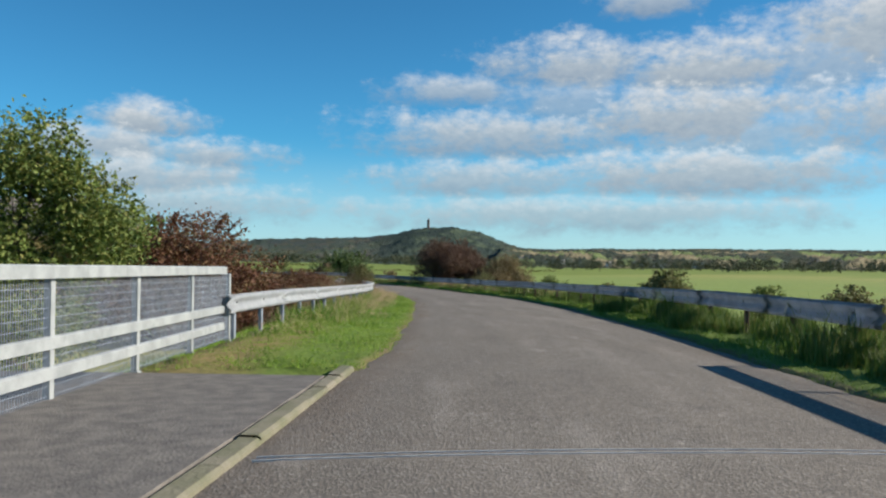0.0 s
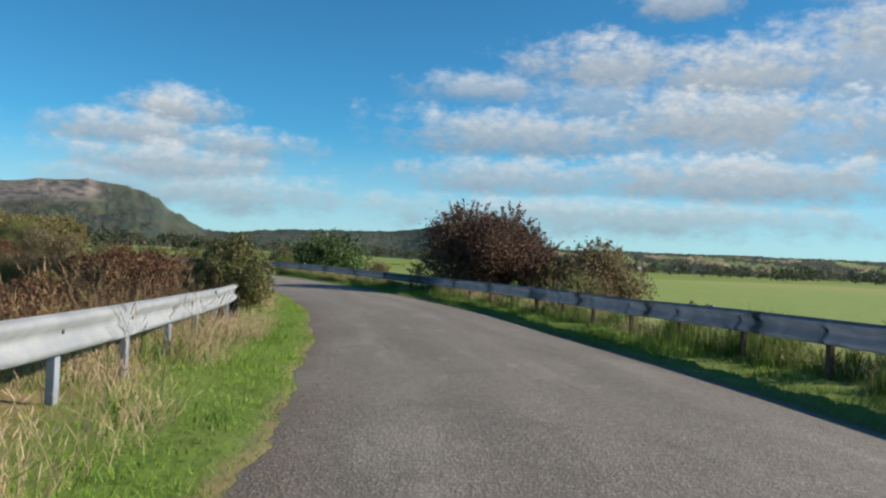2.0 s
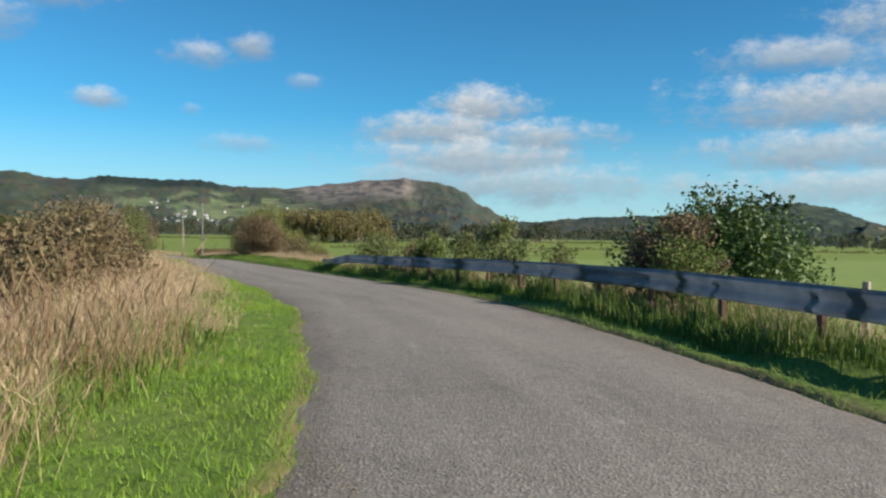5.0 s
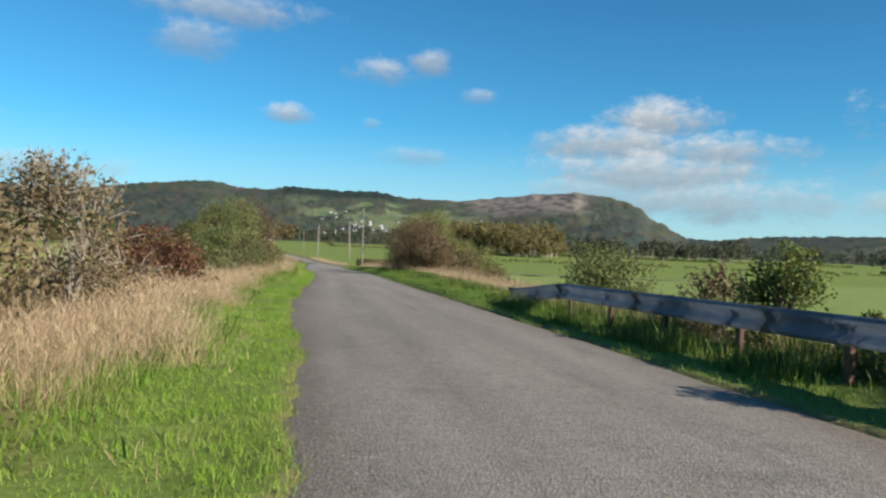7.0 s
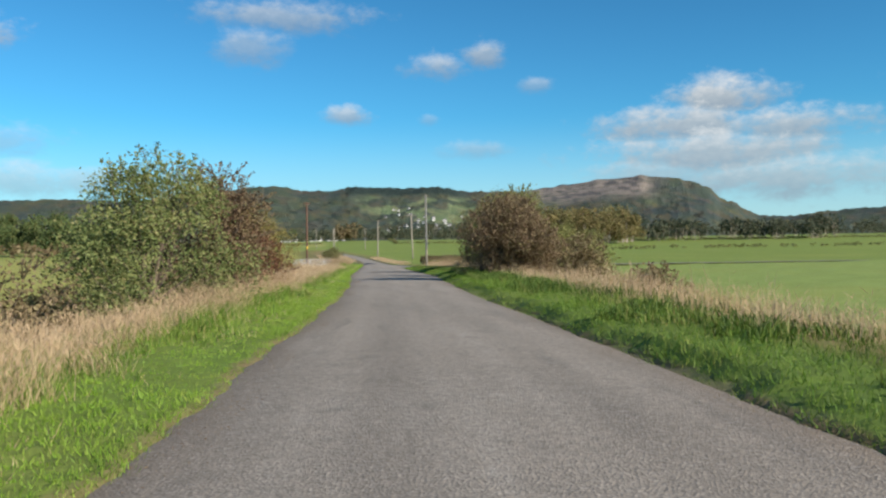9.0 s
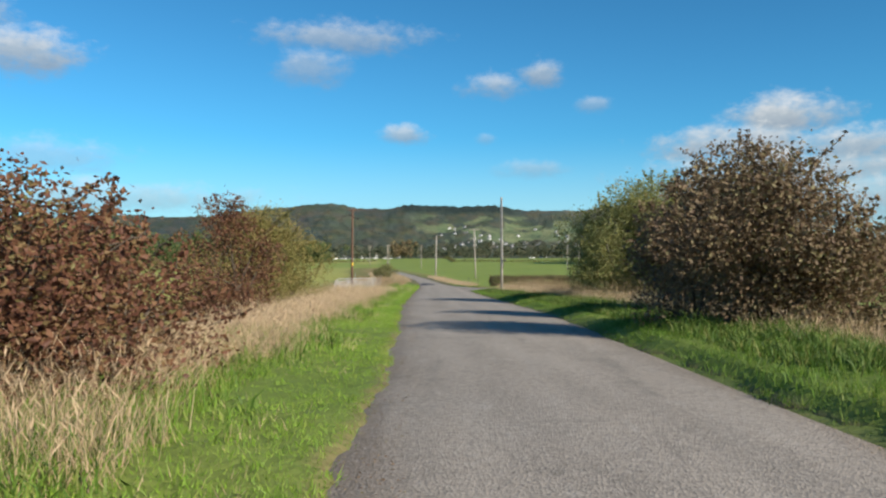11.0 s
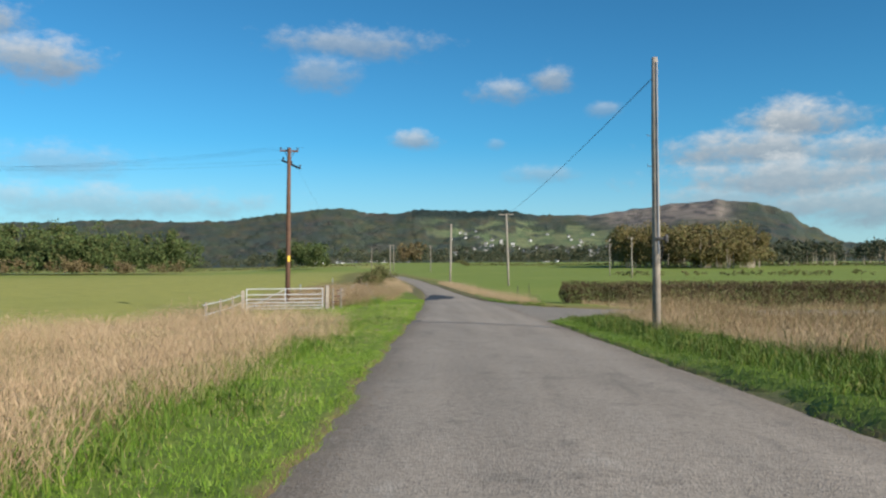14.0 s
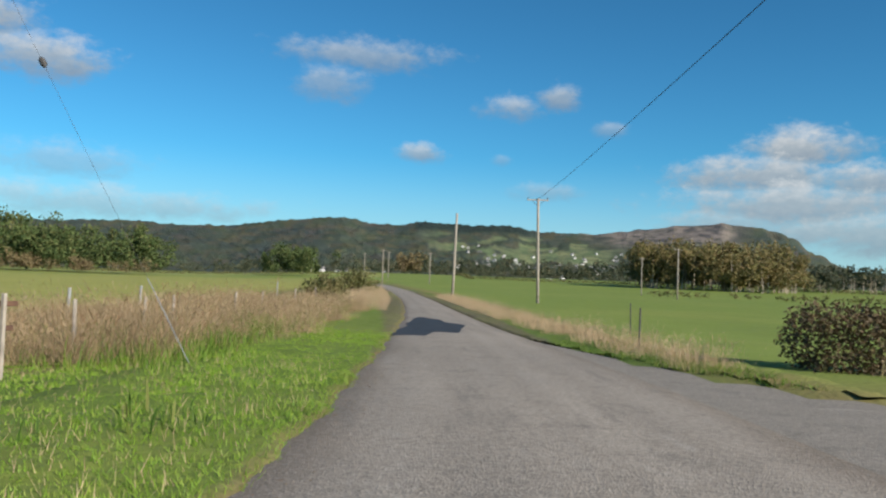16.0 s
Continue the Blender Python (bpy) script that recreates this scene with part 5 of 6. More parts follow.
def vnoise(a, r, sa, sr, seed):
    """Smooth value noise on the hill's own grid."""
    rg = np.random.default_rng(seed)
    t = rg.uniform(0, 1, (400, 400))
    x, y = (a + 100) / sa, r / sr
    i, j = np.floor(x).astype(int) % 399, np.floor(y).astype(int) % 399
    u, v = x - np.floor(x), y - np.floor(y)
    u, v = u * u * (3 - 2 * u), v * v * (3 - 2 * v)
    return t[i, j] * (1 - u) * (1 - v) + t[i + 1, j] * u * (1 - v) + t[i, j + 1] * (1 - u) * v + t[i + 1, j + 1] * u * v


wood_map = vnoise(AA, RR, 2.6, 420, 1) * 0.6 + vnoise(AA, RR, 0.9, 160, 2) * 0.4
moor = sstep(-AA + 6 * (f - 0.8), 9.0, 13.0) * (1 - sstep(-AA, 18.2, 20.6)) * sstep(f, 0.55, 0.8)
fields = sstep(f, 0.25, 0.4) * (1 - sstep(f, 0.78, 0.9)) * sstep(-AA, -3.0, 1.0) * (1 - sstep(-AA, 10, 13)) * (wood_map < 0.52)
tower_hill = sstep(-AA, 39, 41) * (1 - sstep(-AA, 48, 50))
forest = np.clip(1 - moor - fields, 0, 1)
cell = (np.floor(AA / 0.9 + vnoise(AA, RR, 1.0, 200, 5)) * 7 + np.floor(RR / 230)) % 5 / 5.0
green = np.stack([0.145 + 0.08 * cell, 0.195 + 0.045 * cell, 0.095 + 0.025 * cell], -1)
crag = sstep(vnoise(AA, RR, 0.5, 90, 8), 0.5, 0.75)
brown = np.stack([0.25 - 0.14 * crag, 0.21 - 0.11 * crag, 0.18 - 0.08 * crag], -1)
warm = sstep(vnoise(AA, RR, 0.7, 130, 14) * 0.6 + vnoise(AA, RR, 0.28, 60, 15) * 0.4, 0.45, 0.7)
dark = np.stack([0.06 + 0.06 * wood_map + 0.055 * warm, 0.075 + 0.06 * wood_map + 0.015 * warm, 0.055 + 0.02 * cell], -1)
# blue of distance haze put into the colour of the woods
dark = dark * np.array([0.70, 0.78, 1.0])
plain_land = sstep(-AA, 48.5, 50)[..., None]
strips = (np.floor(AA / 2.3 + 2 * vnoise(AA, RR, 3.0, 500, 23)) * 3 + np.floor(RR / 330)) % 4
far_field = np.where((strips == 0)[..., None], np.array([0.30, 0.25, 0.15]), np.where((strips == 1)[..., None], np.array([0.19, 0.24, 0.09]), dark * 0.8))
dark = dark * (1 - plain_land) + np.where((f < 0.5)[..., None], far_field, dark * 0.8) * plain_land
conifer = (sstep(AA, -6.2, -5.4) * (1 - sstep(AA, 1.7, 2.4)) * sstep(f, 0.84, 0.9))[..., None]
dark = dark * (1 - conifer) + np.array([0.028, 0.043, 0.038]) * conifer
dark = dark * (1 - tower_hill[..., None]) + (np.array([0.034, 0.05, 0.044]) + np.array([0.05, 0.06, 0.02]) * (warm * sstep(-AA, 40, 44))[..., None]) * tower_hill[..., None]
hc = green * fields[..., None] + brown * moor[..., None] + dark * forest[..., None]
HH = HH + (vnoise(AA, RR, 0.6, 300, 17) - 0.5) * 16 * sstep(-AA, 9, 12) * (1 - sstep(-AA, 24, 25)) * sstep(f, 0.7, 0.95)
HH = HH + forest * (rng.uniform(0, 1, HH.shape) ** 2) * 9 * (1 - moor) * sstep(f, 0.02, 0.1)
hx, hy = HILL_C[0] - np.sin(np.radians(AA)) * RR, HILL_C[1] + np.cos(np.radians(AA)) * RR
hill_me = mesh_np("hill", np.stack([hx, hy, HH], -1).reshape(-1, 3), grid_faces(len(ha), len(hr)), HILLSIDE, True)
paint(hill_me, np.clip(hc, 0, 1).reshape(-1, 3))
tagged(link("hill", hill_me), "long wooded ridge with green fields and a brown craggy end", "hill", kind="structure")


def on_hill(a, r):
    return (HILL_C[0] - math.sin(radians(a)) * r, HILL_C[1] + math.cos(radians(a)) * r, float(hill_height(a, r)))


tx, ty, tz = on_hill(-43.3, 4060.0)
tower = base("stone_tower", pose(tx, ty, tz - 3), "dark stone monument tower on the hilltop", "tower")
bm = bmesh.new()
tube(bm, [(0, 0, -4), (0, 0, 6), (0, 0, 10), (0, 0, 40), (0, 0, 42), (0, 0, 48)], [12, 11, 8, 7, 8, 8], 8)
part("shaft", bm, STONE, tower)
bm = bmesh.new()
tube(bm, [(0, 0, 48), (0, 0, 60)], [7.5, 1.0], 8)
part("roof", bm, STONE, tower)


def house(x, y, z, wide, deep, h, turn):
    thing = base("house", pose(x, y, z, 0, 0, turn), "small white rendered house with a slate roof", "house", "village houses on the hillside")
    bm = bmesh.new()
    box(bm, -wide / 2, wide / 2, -deep / 2, deep / 2, -4, h)
    wall = part("wall", bm, WALL_WHITE, thing)
    bm = bmesh.new()
    e = 0.4
    v = [bm.verts.new(p) for p in ((-wide / 2 - e, -deep / 2 - e, h), (wide / 2 + e, -deep / 2 - e, h), (wide / 2 + e, deep / 2 + e, h), (-wide / 2 - e, deep / 2 + e, h), (-wide / 2 - e, 0, h + deep * 0.42), (wide / 2 + e, 0, h + deep * 0.42))]
    for q in ((0, 1, 5, 4), (2, 3, 4, 5), (1, 2, 5), (3, 0, 4), (3, 2, 1, 0)):
        bm.faces.new([v[i] for i in q])
    roof = part("roof", bm, SLATE, thing)
    bm = bmesh.new()
    box(bm, wide * 0.3, wide * 0.3 + 1, -0.5, 0.5, h + deep * 0.2, h + deep * 0.42 + 1.4)
    part("chimney", bm, WALL_WHITE, roof)
    for k in (-0.28, 0.28):
        bm = bmesh.new()
        box(bm, wide * k - 0.7, wide * k + 0.7, -deep / 2 - 0.06, -deep / 2 + 0.05, h * 0.35, h * 0.75)
        part("window", bm, GLASS_DARK, wall)
    return thing


rng = np.random.default_rng(21)
VILLAGE = [(-0.8 - 11.4 * k / 44 + rng.uniform(-0.25, 0.25), 1650 + 1350 * rng.uniform(0, 1)) for k in range(44)]
VILLAGE += [(2.2 + 0.55 * k + rng.uniform(-0.1, 0.1), 1340 + rng.uniform(0, 50)) for k in range(9)]
for a, r in (*VILLAGE, (8.4, 1420), (7.9, 1440), (6.9, 1430), (6.2, 1450), (5.6, 1420), (4.9, 1450), (-2.6, 1980), (-3.4, 2150), (-4.2, 2060), (-3.0, 2320), (-4.9, 2240), (-5.6, 2020), (-6.4, 1850),
             (-7.4, 2000), (-7.8, 1450), (-8.3, 1930), (-8.9, 2160), (-9.3, 2250), (-9.8, 2080), (-10.1, 1760), (-10.6, 1950), (-11.2, 2120), (-1.6, 2900), (-2.3, 2950), (-11.8, 2300), (9.6, 1460), (-7.0, 1440), (11.0, 1500), (-36, 2100), (-36.6, 2150), (-50.3, 1500), (-51.2, 1560), (-58, 1340), (-60.5, 1360), (-64, 1330), (-68, 1350), (-73, 1340), (-54.5, 1400), (-46.6, 1420), (-45.6, 1390)):
    x, y, z = on_hill(a, r)
    house(x, y, z + 0.5, rng.uniform(7, 11), rng.uniform(6, 7.5), rng.uniform(3.0, 4.6), rng.uniform(-50, 50))


def woodland(label, spots, leaf=LEAF_FAR, size=1.0, seed=0, per=260, trunks=False):
    """A belt of trees seen from afar: trunks and leaf masses in one piece of cover. Spots: x, y, height, spread."""
    rng = np.random.default_rng(seed)
    V, F, n = [], [], 0
    gz = terrain(np.array([(s[0], s[1]) for s in spots]))
    for (x, y, h, w), z in zip(spots, gz):
        k = rng.integers(9, 16)
        lob = np.column_stack([rng.normal(0, w * 0.28, k), rng.normal(0, w * 0.28, k), rng.uniform(0.22, 0.86, k) * h, rng.uniform(0.10, 0.22, k) * h])
        j = rng.integers(0, k, per)
        v = rng.normal(0, 1, (per, 3))
        v /= np.linalg.norm(v, axis=1)[:, None]
        c = lob[j, :3] + v * (lob[j, 3] * rng.uniform(0.2, 1.15, per) ** 0.6)[:, None] * [w / h * 1.3, w / h * 1.3, 1.0]
        c = c[c[:, 2] > 0.1] + [x, y, z]
        lv, lf = leaves_np(c, size * h / 12, rng)
        V.append(lv)
        F.append(lf + n)
        n += len(lv)
    leaf_faces = sum(len(f) for f in F)
    if trunks:
        for (x, y, h, w), z in zip(spots, gz):
            for _ in range(3):
                px, py, r = x + rng.normal(0, w * 0.2), y + rng.normal(0, w * 0.2), h * 0.011
                tx, ty, tz = px + rng.normal(0, 0.5), py, z + h * rng.uniform(0.6, 0.85)
                V.append(np.array([(px - r, py, z - 0.5), (px + r, py, z - 0.5), (px, py + r, z - 0.5), (tx, ty, tz)]))
                F.append(np.array([(0, 1, 3), (1, 2, 3), (2, 0, 3)]) + n)
                n += 4
    me = mesh_np("woodland", np.vstack(V), np.vstack(F), leaf)
    if trunks:
        me.materials.append(PALE_TWIG)
        me.polygons.foreach_set("material_index", (np.arange(len(me.polygons)) >= leaf_faces).astype(np.int32))
    return tagged(link("woodland", me), label, "woodland", kind="stuff")


def polar_spots(a0, a1, r0, r1, n, h0, h1, seed, centre=(50.0, 160.0)):
    rng = np.random.default_rng(seed)
    a, r = np.radians(rng.uniform(a0, a1, n)), rng.uniform(r0, r1, n)
    h = rng.uniform(h0, h1, n)
    return [(centre[0] - math.sin(p) * q, centre[1] + math.cos(p) * q, hh, hh * rng.uniform(0.6, 1.0)) for p, q, hh in zip(a, r, h)]


woodland("dense dark wood at the field's far side", polar_spots(17, 52, 290, 350, 110, 12, 18, 1), LEAF_WOOD, size=0.5, seed=1, per=1300)
woodland("scrub along the wood's foot", polar_spots(17, 52, 282, 292, 90, 3, 6, 2), LEAF_BROWN, 0.8, seed=2, per=260)
woodland("dark round trees standing in the field", polar_spots(7.9, 11.4, 345, 365, 9, 9, 13, 3), LEAF_WOOD, 0.6, seed=3, per=900)
woodland("tall autumn poplars beyond the field", polar_spots(-21.5, -12.2, 330, 380, 46, 11, 19, 4), LEAF_POPLAR, 0.5, seed=4, per=1300, trunks=True)
woodland("mixed trees beyond the field", polar_spots(-34, -21, 380, 470, 60, 8, 13, 5), seed=5, per=260, trunks=True)
woodland("mixed trees beyond the field", polar_spots(-12.5, 4, 560, 760, 60, 8, 15, 6), seed=6, per=240)
woodland("mixed trees below the village", polar_spots(-14, 17, 700, 1150, 130, 9, 16, 7), seed=7, per=200)
woodland("mixed trees at the plain's far edge", polar_spots(-95, -30, 520, 760, 240, 7, 12, 8, (20.0, 30.0)), seed=8, per=170)
woodland("mixed trees at the plain's far edge", polar_spots(-95, -28, 900, 1250, 260, 8, 14, 9, (20.0, 30.0)), seed=9, per=120)
woodland("mixed trees at the plain's far edge", polar_spots(16, 75, 700, 1100, 120, 8, 14, 10), seed=10, per=120)
woodland("pale golden tree beyond the lane", polar_spots(2.0, 3.2, 520, 560, 4, 12, 14, 11), LEAF_BROWN, seed=11, per=400)


def hedge_line(label, x0, y0, x1, y1, h, seed, gap=0.0):
    n = int(math.hypot(x1 - x0, y1 - y0) / 1.4)
    rng = np.random.default_rng(seed)
    spots = [(x0 + (x1 - x0) * i / n, y0 + (y1 - y0) * i / n, h * rng.uniform(0.7, 1.15), h * 1.1) for i in range(n) if rng.uniform() > gap]
    return woodland(label, spots, LEAF_MIXED, 2.2, seed, 70)


hedge_line("low field hedge", 62, 560, 330, 470, 1.6, 31)
hedge_line("low field hedge", 90, 360, 420, 330, 1.4, 32, 0.25)
hedge_line("low field hedge", 20, 560, -150, 520, 1.6, 33)
hedge_line("low field hedge", 62, 560, 62, 900, 1.6, 37, 0.15)


# ---------------- grass ----------------
def blades(name, label, xy, height, width, lean, mat, seed, tall=False, kinds="grass", head=0.0):
    """Single blades or stalks, all in one piece of cover. Rows of x, y or of x, y, distance, offset and side; head: length of a seed head."""
    rng = np.random.default_rng(seed)
    n = len(xy)
    z = verge_z(xy, xy[:, 2], xy[:, 3], xy[:, 4]) if xy.shape[1] == 5 else grid_z(xy)
    xy = xy[:, :2]
    a, b = rng.uniform(0, 2 * math.pi, n), rng.uniform(0, 2 * math.pi, n)
    tuft = 0.74 + 0.5 * hummock(xy[:, 0] * 0.8 + 5, xy[:, 1] * 0.8) + 0.2 * np.sin(xy[:, 0] * 0.7 + xy[:, 1] * 0.45 + 2 * np.sin(xy[:, 1] * 0.23))
    h = height * np.clip(tuft, 0.22, 1.6) * np.where(rng.uniform(0, 1, n) < 0.06, rng.uniform(1.2, 1.6, n), rng.uniform(0.4, 1.25, n))
    w = width * rng.uniform(0.7, 1.3, n)
    bend = lean * h * rng.uniform(0.1, 1.3, n)
    root = np.column_stack([xy, z - 0.02])
    side = np.column_stack([np.cos(a) * w, np.sin(a) * w, np.zeros(n)])
    tip = root + np.column_stack([np.cos(b) * bend, np.sin(b) * bend, h])
    if head:
        axis = (tip - root) / np.maximum(h, 0.01)[:, None]
        axis[:, :2] *= 1.5
        k = (head * rng.uniform(0.5, 1.4, n))[:, None]
        spread = side * (1.5 * rng.uniform(0.6, 1.4, n))[:, None]
        low, end = tip - axis * k * 0.35, tip + axis * k * 0.65
        v = np.stack([root - side, root + side, tip, low, tip + spread, end, tip - spread], 1).reshape(-1, 3)
        i = np.arange(n)[:, None] * 7
        f = np.vstack([i + [0, 1, 2], i + [3, 4, 5], i + [3, 5, 6]])
    elif tall:
        mid = root + np.column_stack([np.cos(b) * bend * 0.3, np.sin(b) * bend * 0.3, h * 0.62])
        v = np.stack([root - side, root + side, mid + side * 0.9, mid - side * 0.9, tip], 1).reshape(-1, 3)
        i = np.arange(n)[:, None] * 5
        f = np.vstack([i + [0, 1, 2], i + [0, 2, 3], i + [3, 2, 4]])
    else:
        v = np.stack([root - side, root + side, tip], 1).reshape(-1, 3)
        f = np.arange(n)[:, None] * 3 + [0, 1, 2]
    return tagged(link(name, mesh_np(name, v, f, mat)), label, kinds, kind="stuff")


def strip(s0, s1, o0, o1, side, n, seed, clump=0.0):
    """Random places in a strip beside the road: x, y, distance along it, offset, side."""
    rng = np.random.default_rng(seed)
    s, o = rng.uniform(s0, s1, n), rng.uniform(o0, o1, n)
    if clump:
        keep = np.sin(s * 1.7 + 2 * np.sin(o * 2.1)) + np.sin(s * 0.61 + o * 1.3) + rng.normal(0, 0.6, n) > clump
        s, o = s[keep], o[keep]
        # stands of tall growth have a wavering edge
        if o0 > 1.0:
            o = np.maximum(o + 0.34 * np.sin(s * 0.71 + seed) + 0.24 * np.sin(s * 1.9 + 2 * seed) + 0.16 * np.sin(s * 4.7) + rng.normal(0, 0.12, len(s)), 0.5)
    xy = beside(s, o, side)
    rows = np.column_stack([xy, s, o, np.full(len(s), float(side))])
    return rows[~in_side_road(xy, 0.05)] if side > 0 else rows


verge_l = lambda s0, s1, o1, n, seed: strip(s0, s1, -0.05, o1, -1, n, seed)
blades("verge_grass", "short bright green verge grass", np.vstack([strip(11.3, 30, 2.4, 4.6, -1, 22000, 75), verge_l(11.3, 60, 2.4, 90000, 1), verge_l(60, 130, 1.9, 120000, 2), verge_l(130, 240, 2.0, 170000, 3)]), 0.08, 0.005, 0.9, GRASS_GREEN, 1)
blades("verge_grass", "short bright green verge grass", np.vstack([strip(206, 232, 1.8, 7.0, -1, 90000, 4), strip(212, 229, 7.0, 10.5, -1, 26000, 49), strip(232, 250, 1.8, 2.8, -1, 9000, 32)]), 0.08, 0.006, 0.9, GRASS_GREEN, 2)
blades("verge_grass", "rank green verge grass", np.vstack([strip(-5, 125, -0.05, 2.6, 1, 110000, 5), strip(125, 240, -0.05, 2.4, 1, 110000, 6)]), 0.12, 0.006, 0.9, GRASS_VERGE, 3)
blades("verge_grass", "longer green grass and weeds in clumps", np.vstack([strip(12, 125, 0.5, 2.6, 1, 80000, 17, -0.1), strip(8, 62, 0.9, 2.9, 1, 26000, 21, 0.2), strip(11.5, 62, 0.3, 3.2, -1, 30000, 103, 0.2), strip(20, 130, 0.9, 2.6, -1, 26000, 18, 0.5), strip(130, 215, 0.9, 2.4, -1, 26000, 19, 0.6), strip(125, 219, 0.3, 3.0, 1, 50000, 20, 0.2)]), 0.17, 0.005, 0.9, GRASS_VERGE, 8, True)
blades("dry_grass", "tall pale dry grass along the lane", np.vstack([strip(76, 130, 1.6, 4.2, -1, 70000, 7, -0.7), strip(130, 214, 1.8, 5.4, -1, 120000, 8, -0.9), strip(256, 330, 0.9, 7.0, -1, 46000, 10, -0.9)]),
       0.52, 0.0027, 0.75, GRASS_DRY, 4, True, head=0.12)
blades("dry_grass", "tall tan dry grass along the field fence", np.vstack([strip(229.5, 238, 3.4, 9.5, -1, 30000, 9, -0.3), strip(236, 258, 2.2, 9.5, -1, 60000, 31, -0.3)]), 0.70, 0.0036, 1.0, GRASS_TAN, 16, True, head=0.10)
blades("dry_grass", "pale dry grass tufts beside the guard rail", np.vstack([strip(14, 50, 0.7, 3.0, -1, 6000, 104, 0.9), strip(22, 76, 1.5, 3.8, -1, 30000, 11, -0.4), strip(34, 76, 0.8, 2.4, -1, 22000, 33, 0.1), strip(40, 122, 1.7, 4.5, 1, 34000, 12, 0.0)]), 0.40, 0.0025, 0.9, GRASS_DRY, 5, True, head=0.09)
blades("dry_grass", "pale dry grass on the right verge", np.vstack([strip(122, 219, 2.3, 6.0, 1, 70000, 13, -0.6), strip(233, 300, 0.9, 2.5, 1, 22000, 14, -0.5)]), 0.46, 0.0030, 0.8, GRASS_DRY, 6, True, head=0.10)
blades("rough_grass", "green grass growing through the dry strip", np.vstack([strip(60, 130, 1.4, 3.4, -1, 30000, 22, 0.0), strip(130, 215, 1.4, 3.6, -1, 46000, 23, 0.0)]), 0.27, 0.0045, 0.9, GRASS_VERGE, 9, True)
blades("dry_grass", "wide stand of pale dry grass before the gate", np.vstack([strip(176, 221, 5.0, 14.5, -1, 84000, 24, -0.9), strip(184, 220, 2.6, 14.0, 1, 46000, 25, -0.3)]), 0.66, 0.0036, 0.8, GRASS_DRY, 10, True, head=0.12)
blades("rank_grass", "tall rank grass and weeds under the guard rail", np.vstack([strip(30, 124, 1.75, 2.8, 1, 42000, 41, -0.6), strip(84, 124, 0.5, 1.3, 1, 16000, 93, 0.3)]), 0.42, 0.007, 0.5, GRASS_RANK, 13, True)
blades("weeds", "dark leafy weed clumps on the verge", np.vstack([strip(122, 219, 1.2, 2.7, 1, 46000, 42, 0.6), strip(22, 130, 1.0, 2.0, -1, 9000, 43, 1.1), strip(130, 226, 0.8, 2.0, -1, 7000, 44, 1.2)]), 0.24, 0.012, 0.9, GRASS_RANK, 14, True, "weeds")
blades("rough_grass", "green grass growing through the tan stand", strip(229, 262, 2.4, 10.0, -1, 22000, 48, 0.0), 0.42, 0.006, 0.8, GRASS_VERGE, 17, True)
blades("dead_weeds", "brown dead weeds and reeds behind the dry strip", np.vstack([strip(84, 152, 3.8, 13.0, -1, 46000, 51, -0.5)]), 0.85, 0.006, 0.4, STALK_OLIVE, 18, True, "weeds")
blades("rough_grass", "long mixed grass behind the dry strip", np.vstack([strip(84, 152, 4.0, 15.0, -1, 46000, 52, -0.6)]), 0.6, 0.007, 0.6, GRASS_TAN, 19, True)
blades("rank_grass", "tall rank grass and weeds under the guard rail", np.vstack([strip(3, 32, 1.1, 2.3, 1, 32000, 53, -0.5), strip(32, 62, 1.8, 2.6, 1, 18000, 94, -0.5)]), 0.6, 0.007, 0.5, GRASS_RANK, 20, True)
blades("reeds", "thin dry reeds beside the field", np.vstack([strip(118, 150, 2.4, 5.5, 1, 6500, 54, 0.3), strip(60, 118, 2.6, 5.0, 1, 7000, 55, 0.3)]), 0.68, 0.0035, 0.35, GRASS_DRY, 21, True)
blades("weeds", "dark green weeds in the rough corner by the pole", strip(184, 220, 3.0, 14.0, 1, 16000, 56, 0.4), 0.5, 0.010, 0.8, GRASS_RANK, 22, True, "weeds")
blades("rough_grass", "green undergrowth among the dead docks", np.vstack([strip(38, 94, 1.8, 6.5, -1, 30000, 95, -0.2), strip(20, 40, 1.6, 3.4, -1, 9000, 96, 0.0)]), 0.42, 0.007, 0.8, GRASS_VERGE, 97, True)
blades("weeds", "tall tangled weeds on the bank", np.vstack([strip(150, 219, 0.8, 3.2, 1, 42000, 98, 0.0), strip(124, 150, 1.2, 3.0, 1, 14000, 99, 0.2)]), 0.27, 0.008, 0.9, GRASS_RANK, 100, True, "weeds")
blades("dead_weeds", "grey brown dead herbs in the rough corner", np.vstack([strip(168, 221, 3.2, 16.0, 1, 44000, 101, 0.0)]), 0.95, 0.004, 0.5, STALK_OLIVE, 102, True, "weeds", head=0.16)
blades("straw", "scattered straw blades in the lawn", np.vstack([strip(206, 232, 0.3, 7.0, -1, 9000, 45, 0.0), strip(130, 206, 0.5, 1.9, -1, 8000, 46, 0.2), strip(60, 130, 0.5, 1.8, -1, 5000, 47, 0.2)]), 0.15, 0.004, 0.7, GRASS_DRY, 15)
blades("hedge_grass", "tall dry grass at the foot of the cut hedge", np.random.default_rng(61).uniform([58.2, 213.9], [80, 215.3], (4500, 2)), 0.5, 0.004, 0.6, GRASS_DRY, 12, True)
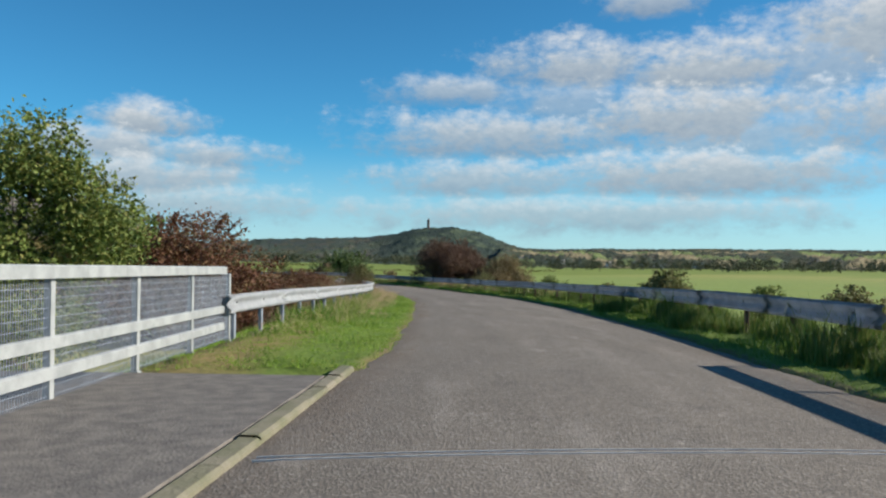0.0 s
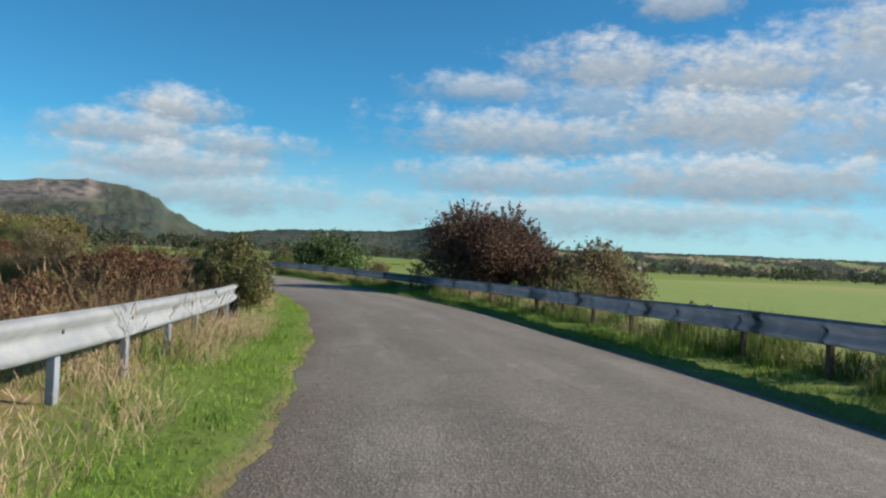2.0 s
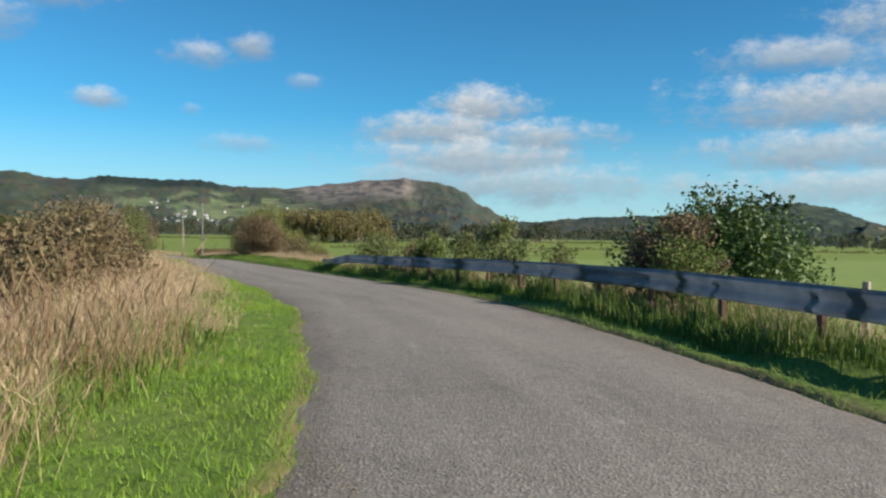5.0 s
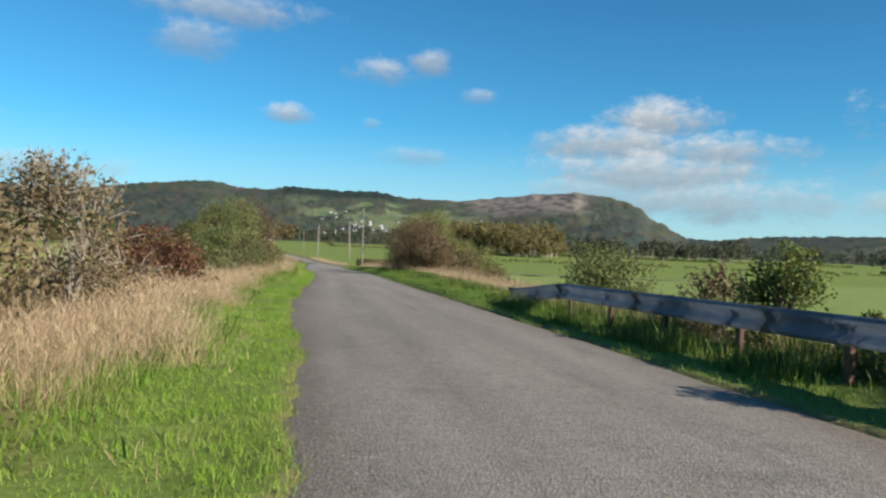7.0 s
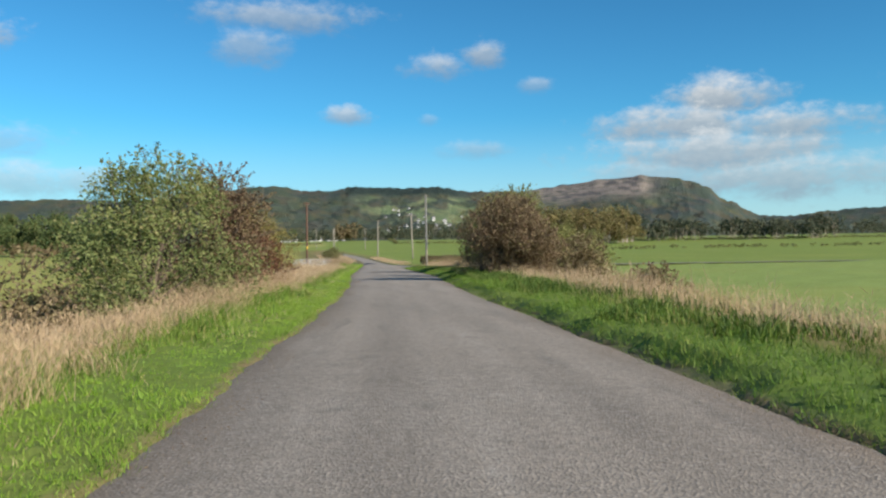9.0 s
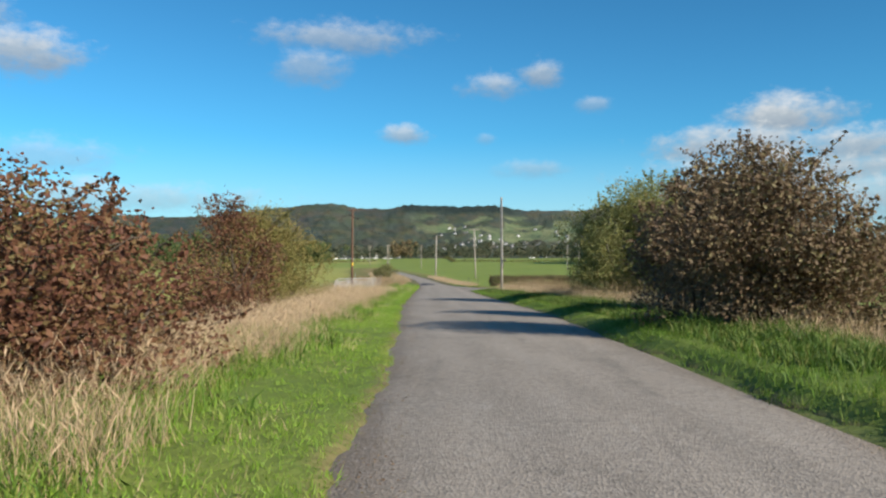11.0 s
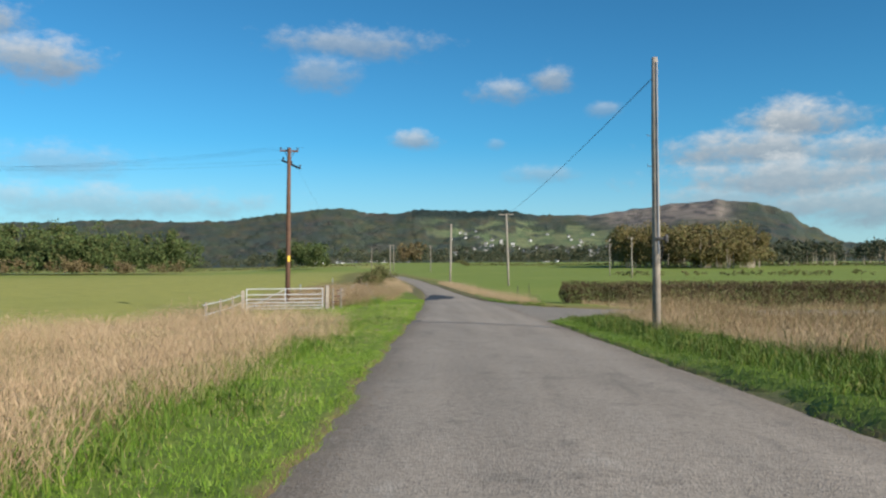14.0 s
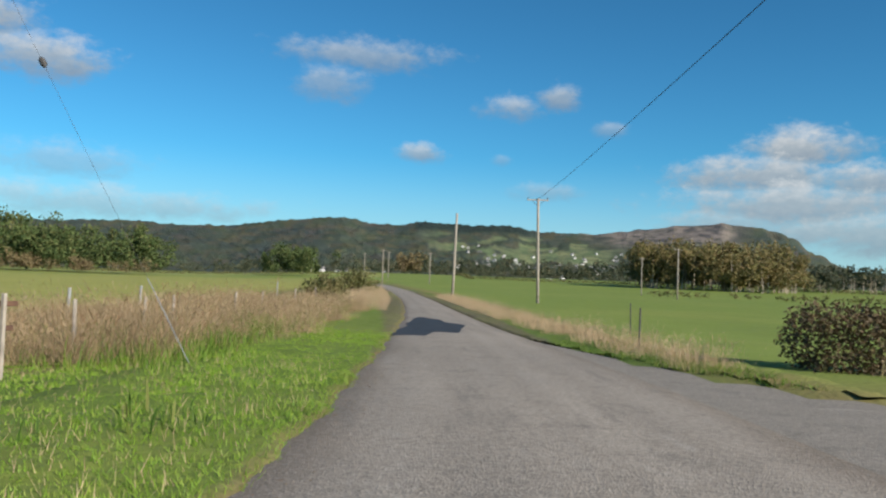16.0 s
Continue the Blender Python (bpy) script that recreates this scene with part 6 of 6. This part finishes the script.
blades("dead_weeds", "tall red brown dead dock stalks", np.vstack([strip(40, 92, 2.3, 7.0, -1, 20000, 26, -0.2), strip(42, 76, 1.2, 2.4, -1, 1600, 34, 0.5), strip(60, 94, 1.6, 3.0, -1, 5000, 35, 0.1), strip(229.5, 262, 3.0, 9.0, -1, 5000, 36, 0.3), strip(92, 128, 3.6, 6.5, -1, 9000, 27, 0.0), strip(186, 220, 4.0, 14.0, 1, 9000, 28, 0.0)]), 0.92, 0.0042, 0.5, STALK_BROWN, 11, True, "weeds", head=0.2)
blades("rough_grass", "rough mixed grass behind the verge", np.vstack([strip(20, 210, 4.0, 11.0, -1, 60000, 15, -0.4), strip(10, 210, 3.5, 12.0, 1, 80000, 16, -0.4)]), 0.42, 0.012, 0.5, GRASS_RANK, 7)
blades("verge_grass", "grass tufts creeping over the tarmac's edge", np.vstack([strip(12, 130, -0.12, 0.25, -1, 30000, 71, 0.2), strip(130, 240, -0.12, 0.25, -1, 26000, 72, 0.3), strip(-5, 206, -0.1, 0.2, 1, 34000, 73, 0.3)]), 0.085, 0.005, 1.3, GRASS_VERGE, 23)


def litter(name, label, rows, size, mat, seed):
    """Bits lying on the tarmac near its edge."""
    rng = np.random.default_rng(seed)
    s, o, side = rows[:, 2], rows[:, 3], rows[:, 4]
    z = np.interp(s, CUM, MID_Z) + 0.02 + np.clip(-o, 0, 1) * 0.035 + 0.004
    v, f = leaves_np(np.column_stack([rows[:, :2], z]), size, rng, 0.5, 1.3)
    v[:, 2] = np.repeat(z, 4) + np.abs(v[:, 2] - np.repeat(z, 4)) * 0.5
    return tagged(link(name, mesh_np(name, v, f, mat)), label, "litter", kind="stuff")


litter("leaf_litter", "fallen brown leaves and grit along the tarmac's edge", np.vstack([strip(12, 130, -0.5, 0.05, -1, 9000, 81, 0.3), strip(130, 235, -0.45, 0.05, -1, 8000, 82, 0.3), strip(8, 206, -0.3, 0.05, 1, 6000, 83, 0.4)]), 0.022, STALK_BROWN, 84)
